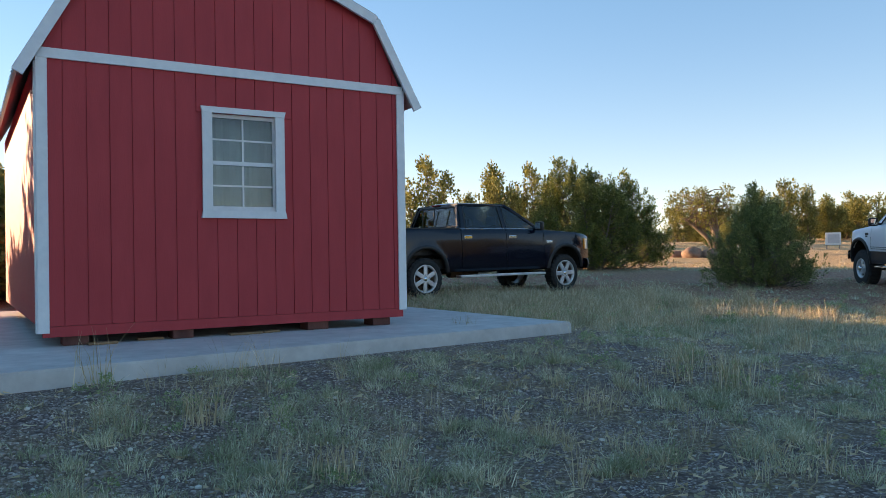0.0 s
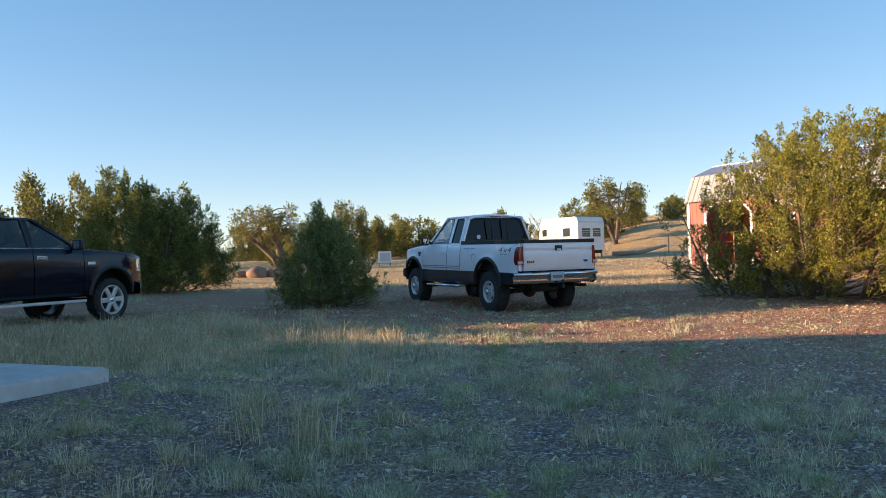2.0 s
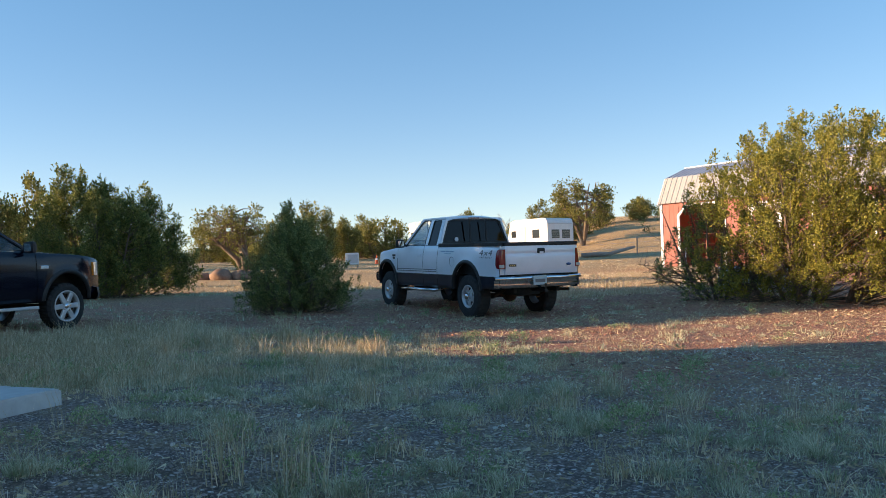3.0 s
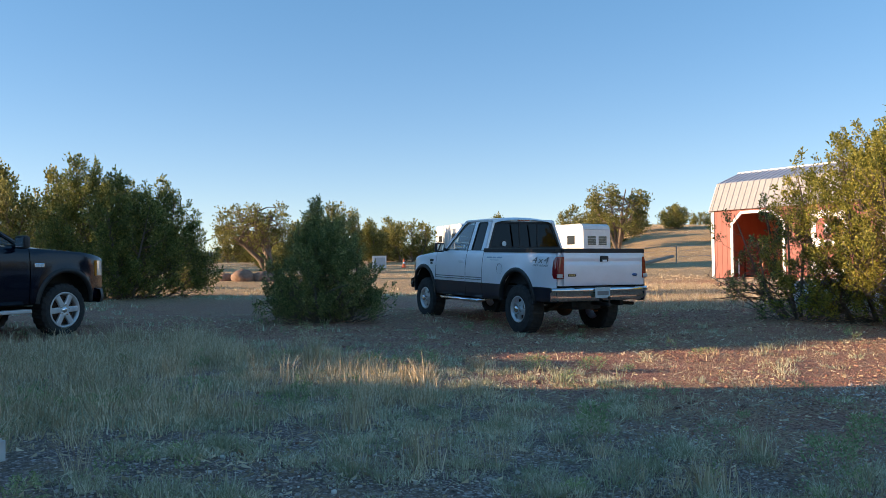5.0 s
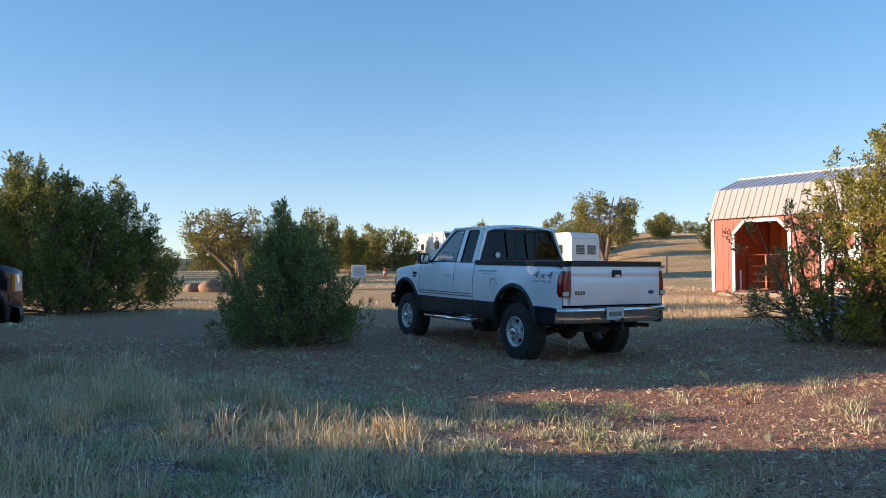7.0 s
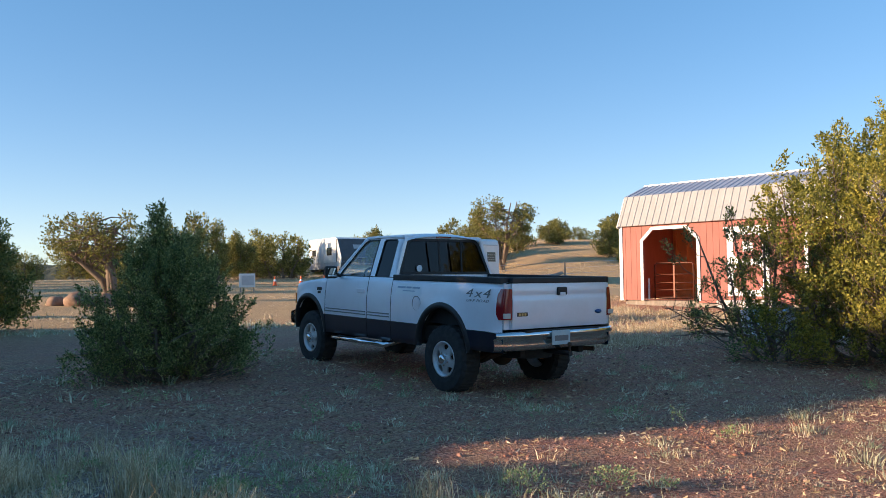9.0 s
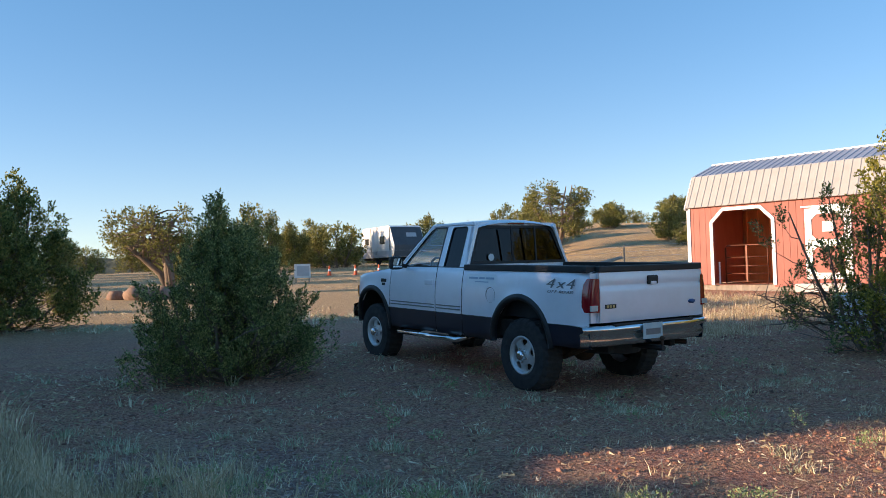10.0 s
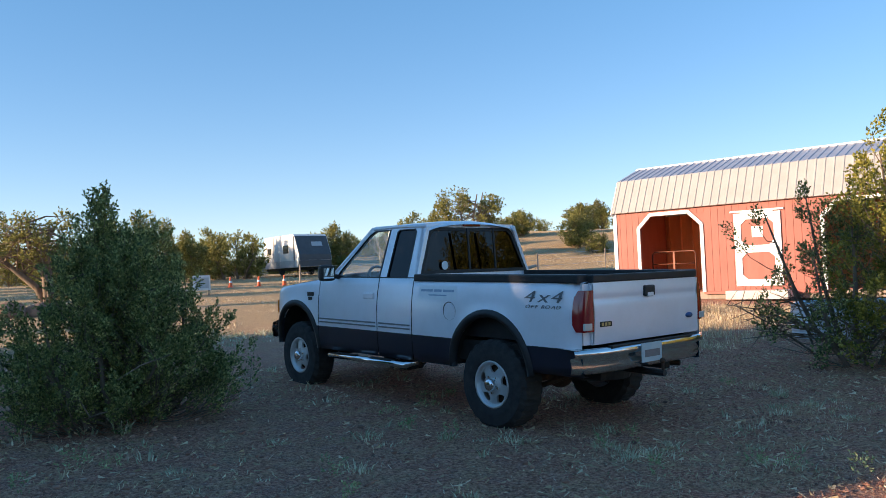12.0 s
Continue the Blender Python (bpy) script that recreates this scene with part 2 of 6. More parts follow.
def ground_material():
    m, nt, b = nodes_of("dry_ground", 0.95)
    pos = nt.nodes.new("ShaderNodeNewGeometry").outputs["Position"]
    fine = noise_fac(nt, 30, 6, 0.85)
    mid = noise_fac(nt, 2.6, 6, 0.65)
    dirt = ramp(nt, fine, [(0.38, (0.1, 0.036, 0.026)), (0.5, (0.48, 0.195, 0.125)), (0.62, (0.78, 0.46, 0.32))])
    litter = ramp(nt, fine, [(0.38, (0.22, 0.13, 0.06)), (0.62, (0.82, 0.58, 0.3))])
    # gravel: small stones of many greys and pinks with dark soil between
    def stones(scale):
        v = nt.nodes.new("ShaderNodeTexVoronoi")
        v.inputs["Scale"].default_value = scale
        link(nt, pos, v.inputs["Vector"])
        sp = nt.nodes.new("ShaderNodeSeparateColor")
        link(nt, v.outputs["Color"], sp.inputs[0])
        c = ramp(nt, sp.outputs[0], [(0.0, (0.1, 0.066, 0.06)), (0.4, (0.36, 0.25, 0.22)), (0.75, (0.68, 0.53, 0.48)), (1.0, (0.95, 0.87, 0.82))])
        return mixc(nt, ramp(nt, v.outputs["Distance"], [(0.35, (0, 0, 0)), (0.62, (1, 1, 1))]), c, ramp(nt, fine, [(0.3, (0.1, 0.066, 0.058)), (0.7, (0.3, 0.2, 0.175))])), v.outputs["Distance"]
    g1, dist1 = stones(30)
    g2, dist2 = stones(70)
    gravel = mixc(nt, ramp(nt, noise_fac(nt, 7, 3, 0.6), [(0.42, (0, 0, 0)), (0.58, (1, 1, 1))]), g1, g2)
    dirt = mixc(nt, ramp(nt, noise_fac(nt, 5, 4, 0.7), [(0.5, (0, 0, 0)), (0.66, (0.3, 0.3, 0.3))]), dirt, g2)
    # gravelly near the start, red dirt on the drive, straw elsewhere
    sep = nt.nodes.new("ShaderNodeSeparateXYZ")
    link(nt, pos, sep.inputs[0])
    def mrange(sock, a, c):
        r = nt.nodes.new("ShaderNodeMapRange")
        r.interpolation_type = "SMOOTHSTEP"
        r.inputs["From Min"].default_value, r.inputs["From Max"].default_value = a, c
        link(nt, sock, r.inputs["Value"])
        return r.outputs["Result"]
    near = mrange(sep.outputs["Y"], 9.0, 4.0)
    yard = nt.nodes.new("ShaderNodeMath"); yard.operation = "MULTIPLY"
    link(nt, mrange(sep.outputs["X"], 6.5, 4.0), yard.inputs[0]); link(nt, mrange(sep.outputs["Y"], 16.0, 13.0), yard.inputs[1])
    both = nt.nodes.new("ShaderNodeMath"); both.operation = "MAXIMUM"
    link(nt, near, both.inputs[0]); link(nt, yard.outputs[0], both.inputs[1])
    near = both.outputs[0]
    far = mrange(sep.outputs["Y"], 21.0, 28.0)
    col = mixc(nt, near, dirt, gravel)
    lit = ramp(nt, mid, [(0.42, (0, 0, 0)), (0.6, (1, 1, 1))])
    m1 = nt.nodes.new("ShaderNodeMath"); m1.operation = "MULTIPLY"; m1.inputs[1].default_value = 0.35
    link(nt, lit, m1.inputs[0])
    m2 = nt.nodes.new("ShaderNodeMath"); m2.operation = "MAXIMUM"
    link(nt, m1.outputs[0], m2.inputs[0]); 
    m3 = nt.nodes.new("ShaderNodeMath"); m3.operation = "MULTIPLY"; m3.inputs[1].default_value = 0.95
    link(nt, far, m3.inputs[0]); link(nt, m3.outputs[0], m2.inputs[1])
    col = mixc(nt, m2.outputs[0], col, litter)
    link(nt, col, b.inputs["Base Color"])
    h = mixc(nt, 0.5, noise_fac(nt, 70, 5, 0.75), mixc(nt, 0.5, noise_fac(nt, 9, 4, 0.6), ramp(nt, dist1, [(0.0, (1, 1, 1)), (0.6, (0, 0, 0))])))
    bump(nt, b, h, 1.0, 0.06)
    return m


GROUND = ground_material()
bm = grid(lambda x, y: Vector((x, y, gz(x, y))), stations(-2500, 2500, -8, 30, 0.4), stations(-2500, 2500, -3, 45, 0.4))
ground = tagged(mesh_ob("ground", bm, GROUND, smooth=True), "reddish brown dirt and gravel ground with sparse dry grass", "ground", kind="structure")

# ---- red shed on its slab ----
# local frame: x along the front wall, y to the back, z up
SHED = Matrix.Translation((-4.058, 6.978, 0)) @ Matrix.Rotation(radians(34.5), 4, "Z")
W, DEPTH, Z0, EAVE = 3.78, 6.1, 0.74, 3.23


def siding_wall(a0, a1, b0, top_fn, to3d, holes=(), step=0.203, groove=0.008, gap_depth=0.012):
    """Boards of grooved sheet siding: each board proud of the grooves. top_fn(a) gives the height of the wall's top."""
    bm = bmesh.new()
    a = a0
    while a < a1 - 1e-4:
        c = min(a + step, a1)
        l, r = a + groove / 2, c - groove / 2
        blocked = sorted((hb0, hb1) for ha0, hb0, ha1, hb1 in holes if ha0 < r and ha1 > l)
        spans, z = [], b0
        for hb0, hb1 in blocked:
            if hb0 > z:
                spans.append((z, hb0, False))
            z = hb1
        spans.append((z, None, True))
        for lo, hi, top in spans:
            tl, tr = (top_fn(l), top_fn(r)) if top else (hi, hi)
            if min(tl, tr) <= lo:
                continue
            q = [(l, lo), (r, lo), (r, tr), (l, tl)]
            f = [bm.verts.new(to3d(x, y, -gap_depth)) for x, y in q]
            k = [bm.verts.new(to3d(x, y, 0.0)) for x, y in q]
            bm.faces.new(f)
            for i in range(4):
                bm.faces.new((f[i], k[i], k[(i + 1) % 4], f[(i + 1) % 4]))
        a = c
    bmesh.ops.recalc_face_normals(bm, faces=bm.faces[:])
    return bm


KINK_IN, KINK_UP, RIDGE_UP = 0.38, 0.83, 1.45


def gable_top(a, w, eave):
    a = min(a, w - a)
    if a < KINK_IN:
        return eave + KINK_UP * a / KINK_IN
    return eave + KINK_UP + (RIDGE_UP - KINK_UP) * (a - KINK_IN) / (w / 2 - KINK_IN)


def gable_outline(w, eave, z0):
    return [(0, z0), (w, z0), (w, eave), (w - KINK_IN, eave + KINK_UP), (w / 2, eave + RIDGE_UP), (KINK_IN, eave + KINK_UP), (0, eave)]


def roof_slope(p0, p1, length, y0, mat, parent, name="roof_slope", ribs=0.23, over=0.0, label=""):
    """One ribbed metal slope between two roof lines given as (x, z), along y."""
    a, b = Vector((p0[0], 0, p0[1])), Vector((p1[0], 0, p1[1]))
    n = (b - a).cross(Vector((0, 1, 0))).normalized()
    if n.z < 0:
        n = -n
    prof, y = [], y0
    while y < y0 + length - 1e-4:
        for dy, h in ((0, 0.0), (ribs * 0.42, 0.0), (ribs * 0.46, 0.006), (ribs * 0.5, 0.02), (ribs * 0.62, 0.02), (ribs * 0.66, 0.006), (ribs * 0.7, 0.0)):
            if y + dy <= y0 + length:
                prof.append((y + dy, h))
        y += ribs
    prof.append((y0 + length, 0.0))
    bm = bmesh.new()
    rows = [[bm.verts.new(q + Vector((0, y, 0)) + n * (0.02 + h)) for q in (a, b)] + [bm.verts.new(q + Vector((0, y, 0)) + n * -0.01) for q in (b, a)] for y, h in prof]
    for q, s in zip(rows, rows[1:]):
        for i in range(4):
            bm.faces.new((q[i], s[i], s[(i + 1) % 4], q[(i + 1) % 4]))
    bm.faces.new(rows[0]); bm.faces.new(rows[-1][::-1])
    bmesh.ops.recalc_face_normals(bm, faces=bm.faces[:])
    return part(name, bm, mat, parent, label)


def bar2d(a, b, w, t0, t1, to3d):
    """A flat trim board from 2D point a to b, w wide, from depth t0 to t1."""
    a, b = Vector(a), Vector(b)
    d = (b - a).normalized()
    n = Vector((-d.y, d.x)) * w / 2
    return plate([tuple(a - n), tuple(b - n), tuple(b + n), tuple(a + n)], [], lambda x, y, k: to3d(x, y, t0 + (t1 - t0) * k), 1.0)


TIMBER = simple("red_stained_timber", (0.1, 0.03, 0.025), (0.2, 0.07, 0.05), 0.8, 0, 6, (1, 1, 0.3), 0.3, 50)
shed = thing("garden_shed", SHED, "dark red gambrel-roofed wooden shed with white trim on a concrete slab", "shed")
front = lambda a, b, d: Vector((a, d, b))
WIN = (1.558, 1.83, 2.262, 2.83)
hole = [(WIN[0], WIN[1]), (WIN[2], WIN[1]), (WIN[2], WIN[3]), (WIN[0], WIN[3])]
part("front_wall", plate(gable_outline(W, EAVE, Z0), [hole], front, 0.09), RED, shed)
part("front_siding", siding_wall(0, W, Z0, lambda a: gable_top(a, W, EAVE), front, [(WIN[0], WIN[1], WIN[2], WIN[3])]), RED, shed)
part("back_wall", plate(gable_outline(W, EAVE, Z0), [], lambda a, b, d: Vector((a, DEPTH - d, b)), 0.09), RED, shed)
part("side_wall", box(0, 0.09, Z0, 0.09, DEPTH - 0.09, EAVE), RED, shed)
part("side_wall", box(W - 0.09, 0.09, Z0, W, DEPTH - 0.09, EAVE), RED, shed)
part("side_siding", siding_wall(0.0, DEPTH, Z0, lambda a: EAVE, lambda a, b, d: Vector((d, a, b))), RED, shed)
part("floor_board", box(0.09, 0.09, Z0 + 0.02, W - 0.09, DEPTH - 0.09, Z0 + 0.06), WOOD, shed)
prof = [(-0.17, EAVE - 0.14), (KINK_IN - 0.02, EAVE + KINK_UP), (W / 2, EAVE + RIDGE_UP), (W - KINK_IN + 0.02, EAVE + KINK_UP), (W + 0.17, EAVE - 0.14)]
for p0, p1 in zip(prof, prof[1:]):
    roof_slope(p0, p1, DEPTH + 0.2, -0.1, ROOFMETAL, shed)
# white trim
for p0, p1 in zip(prof, prof[1:]):
    part("barge_board", bar2d((p0[0], p0[1] - 0.045), (p1[0], p1[1] - 0.045), 0.1, -0.11, -0.075, front), WHITE, shed)
part("corner_trim", box(-0.022, -0.035, Z0 - 0.06, 0.075, -0.013, EAVE + 0.03, 0.004), WHITE, shed)
part("corner_trim", box(W - 0.075, -0.035, Z0 - 0.02, W + 0.022, -0.013, EAVE + 0.03, 0.004), WHITE, shed)
part("corner_trim", box(-0.035, -0.013, Z0 - 0.06, -0.013, 0.09, EAVE - 0.05, 0.004), WHITE, shed)
part("gable_trim", box(0.0, -0.04, EAVE - 0.02, W, -0.0135, EAVE + 0.075, 0.004), WHITE, shed)
part("bottom_rail", box(0.02, -0.014, Z0 - 0.1, W - 0.02, 0.08, Z0 - 0.003), RED, shed)
for i, (xx, ww, dd) in enumerate(((0.3, 0.22, 0.03), (1.28, 0.2, 0.02), (2.72, 0.24, 0.02), (3.5, 0.22, 0.03))):
    for yy in (dd, 2.0, 4.0, 5.7):
        part("block", box(xx - ww / 2, yy, 0.552, xx + ww / 2, yy + 0.24, Z0 - 0.1, 0.006), TIMBER, shed)
for xx in (0.3, 1.28, 2.72, 3.5):
    part("skid", box(xx - 0.045, 0.3, Z0 - 0.1, xx + 0.045, DEPTH - 0.1, Z0 - 0.004), TIMBER, shed)
for xx, yy, ll, rr in ((0.52, -0.03, 0.26, 0.08), (0.98, 0.12, 0.24, -0.05), (1.9, 0.0, 0.34, 0.03), (2.18, 0.05, 0.2, 0.3)):
    o = mesh_ob("wood_shim", box(-ll / 2, -0.05, 0, ll / 2, 0.05, 0.022, 0.003), WOOD)
    o.matrix_basis = SHED @ Matrix.Translation((xx, yy, 0.552)) @ Matrix.Rotation(rr, 4, "Z")
    tagged(o, "thin scrap of bare wood lying on the slab", "wood scrap", "wood scraps on the slab")

# window of the shed
win = part("window", box(WIN[0], 0.02, WIN[1], WIN[0] + 0.035, 0.07, WIN[3]), WHITE, shed, "white framed sash window with eight panes")
for args in ((WIN[2] - 0.035, WIN[1], WIN[2], WIN[3]), (WIN[0] + 0.035, WIN[3] - 0.04, WIN[2] - 0.035, WIN[3]), (WIN[0] + 0.035, WIN[1], WIN[2] - 0.035, WIN[1] + 0.05)):
    part("sash_rail", box(args[0], 0.02, args[1], args[2], 0.07, args[3]), WHITE, win)
part("meeting_rail", box(WIN[0] + 0.035, 0.015, 2.305, WIN[2] - 0.035, 0.06, 2.345), WHITE, win)
mx = (WIN[0] + WIN[2]) / 2
for z0, z1 in ((WIN[1] + 0.05, 2.305), (2.345, WIN[3] - 0.04)):
    part("muntin", box(mx - 0.009, 0.03, z0, mx + 0.009, 0.05, z1), WHITE, win)
    zm = (z0 + z1) / 2
    part("muntin", box(WIN[0] + 0.035, 0.031, zm - 0.009, mx - 0.009, 0.049, zm + 0.009), WHITE, win)
    part("muntin", box(mx + 0.009, 0.031, zm - 0.009, WIN[2] - 0.035, 0.049, zm + 0.009), WHITE, win)
    for xa, xb in ((WIN[0] + 0.035, mx - 0.009), (mx + 0.009, WIN[2] - 0.035)):
        for za, zb in ((z0, zm - 0.009), (zm + 0.009, z1)):
            part("pane", box(xa, 0.038, za, xb, 0.042, zb), GLASS, win)
for p0, p1, w in (((1.527, WIN[1] - 0.0), (1.527, WIN[3]), 0.1), ((2.293, WIN[1]), (2.293, WIN[3]), 0.1)):
    part("casing", bar2d(p0, p1, w, -0.038, -0.012, front), WHITE, win)
part("head_casing", plate([(1.477, WIN[3]), (2.343, WIN[3]), (2.358, WIN[3] + 0.06), (1.462, WIN[3] + 0.06)], [], lambda x, y, k: front(x, y, -0.042 + k), 0.03), WHITE, win)
part("sill_casing", plate([(1.477, WIN[1]), (2.343, WIN[1]), (2.358, WIN[1] - 0.075), (1.462, WIN[1] - 0.075)], [], lambda x, y, k: front(x, y, -0.05 + k), 0.04), WHITE, win)

# added pale sheet that stands in for sky reflected in the panes
PANE_SHEET = simple("pale_pane_sheet", (0.5, 0.52, 0.55), (0.62, 0.63, 0.65), 0.9, 0, 4)
bm = grid(lambda u, v: Vector((u, 0.3 + 0.02 * math.sin(u * 40), v)), linspace(WIN[0] - 0.2, WIN[2] + 0.2, 40), linspace(WIN[1] - 0.2, WIN[3] + 0.2, 3))
part("pane_sheet", bm, PANE_SHEET, shed, "pale sheet added behind the window for the grey of its panes")
# concrete slab
SL = SHED.inverted()
c1, c2 = SL @ Vector((0.99, 9.15, 0)), SL @ Vector((-3.4, 5.34, 0))
bm = bmesh.new()
c0y = c1.y + (c2.y - c1.y) * (-3.4 - c1.x) / (c2.x - c1.x)
fr = [(-3.4, c0y + 0.05), (c1.x, c1.y), (c1.x - 0.05, DEPTH + 0.6), (-3.4, DEPTH + 0.6)]
plate(fr, [], lambda a, b, d: Vector((a, b, 0.55 - d)), 0.45, bm)
bmesh.ops.bevel(bm, geom=[e for e in bm.edges if abs(e.verts[0].co.z - 0.55) < 1e-4 and abs(e.verts[1].co.z - 0.55) < 1e-4 and len(e.link_faces) == 2 and e.calc_face_angle(0) > 0.5], offset=0.015, segments=2, affect="EDGES")
slab = mesh_ob("concrete_slab", bm, CONCRETE)
slab.matrix_basis = SHED
tagged(slab, "pale grey concrete slab with a raised rough edge", "slab", kind="structure")

# ---- loafing barn ----
BARN = Matrix.Translation((23.6, 24.4, 0)) @ Matrix.Rotation(math.atan2(-0.99, 0.142), 4, "Z")
BL, BD, BZ, BE = 9.8, 3.66, 1.08, 3.55
barn = thing("horse_barn", BARN, "faded red wooden loafing barn with white trim and a white metal gambrel roof", "barn")


def barn_opening(a0, a1, z1, cut=0.36):
    return [(a0, BZ + 0.012), (a1, BZ + 0.012), (a1, z1 - cut), (a1 - cut, z1), (a0 + cut, z1), (a0, z1 - cut)]


O1, O2 = barn_opening(0.86, 2.72, 3.36), barn_opening(6.05, 7.95, 3.36)
part("front_wall", plate([(0, BZ), (BL, BZ), (BL, BE), (0, BE)], [O1, O2], front, 0.08), RED_BARN, barn)
part("front_siding", siding_wall(0, BL, BZ, lambda a: BE, front, [(0.86, BZ, 2.72, 3.36), (6.05, BZ, 7.95, 3.36)]), RED_BARN, barn)
part("back_wall", plate([(0, BZ), (BL, BZ), (BL, BE), (0, BE)], [], lambda a, b, d: Vector((a, BD - d, b)), 0.08), WOOD, barn)
for xx in (0.0, BL):
    part("gable_wall", plate(gable_outline(BD, BE, BZ), [], lambda a, b, d, xx=xx: Vector((xx + (d if xx < 1 else -d), a, b)), 0.08), RED_BARN, barn)

# ---- junipers ----
def leaf_cloud(p, d, size, rng, per=7, length=0.2, wide=0.36, spread=0.6):
    """Sprays of small scale-leaf sprigs: p bases, d directions; every spray carries a few narrow leaves."""
    n = len(p)
    t = rng.random((n, per, 1))
    pos = p[:, None] + d[:, None] * t * length + rng.normal(0, length * 0.085, (n, per, 3)) * (1.1 - t)
    ax = d[:, None] + rng.normal(0, spread, (n, per, 3))
    ax /= np.linalg.norm(ax, axis=2, keepdims=True)
    sd = np.cross(ax, rng.normal(0, 1, (n, per, 3)))
    sd /= np.linalg.norm(sd, axis=2, keepdims=True) + 1e-9
    s = size * (0.6 + 0.8 * rng.random((n, per, 1)))
    a, b = ax * s, sd * s * wide
    quads = np.stack([pos, pos + a * 0.45 + b, pos + a, pos + a * 0.45 - b], axis=2).reshape(-1, 4, 3)
    return quads.reshape(-1, 3)


def cloud_mesh(name, verts, mat):
    n = len(verts) // 4
    me = bpy.data.meshes.new(name)
    me.vertices.add(len(verts))
    me.vertices.foreach_set("co", verts.astype(np.float32).ravel())
    me.loops.add(len(verts))
    me.loops.foreach_set("vertex_index", np.arange(len(verts), dtype=np.int32))
    me.polygons.add(n)
    me.polygons.foreach_set("loop_start", np.arange(0, len(verts), 4, dtype=np.int32))
    me.update(calc_edges=True)
    me.materials.append(mat)
    return me


CONE = ([0.0, 0.12, 0.3, 0.45, 0.7, 0.88, 1.0], [0.36, 0.82, 1.0, 0.85, 0.5, 0.24, 0.03])
BUSHY = ([0.0, 0.12, 0.3, 0.5, 0.75, 0.92, 1.0], [0.36, 0.8, 1.0, 0.95, 0.68, 0.36, 0.05])
DOME = ([0.0, 0.12, 0.35, 0.6, 0.8, 0.93, 1.0], [0.6, 0.85, 1.0, 0.95, 0.75, 0.45, 0.08])
CROWN = ([0.0, 0.25, 0.45, 0.65, 0.85, 1.0], [0.25, 0.75, 1.0, 0.95, 0.65, 0.1])


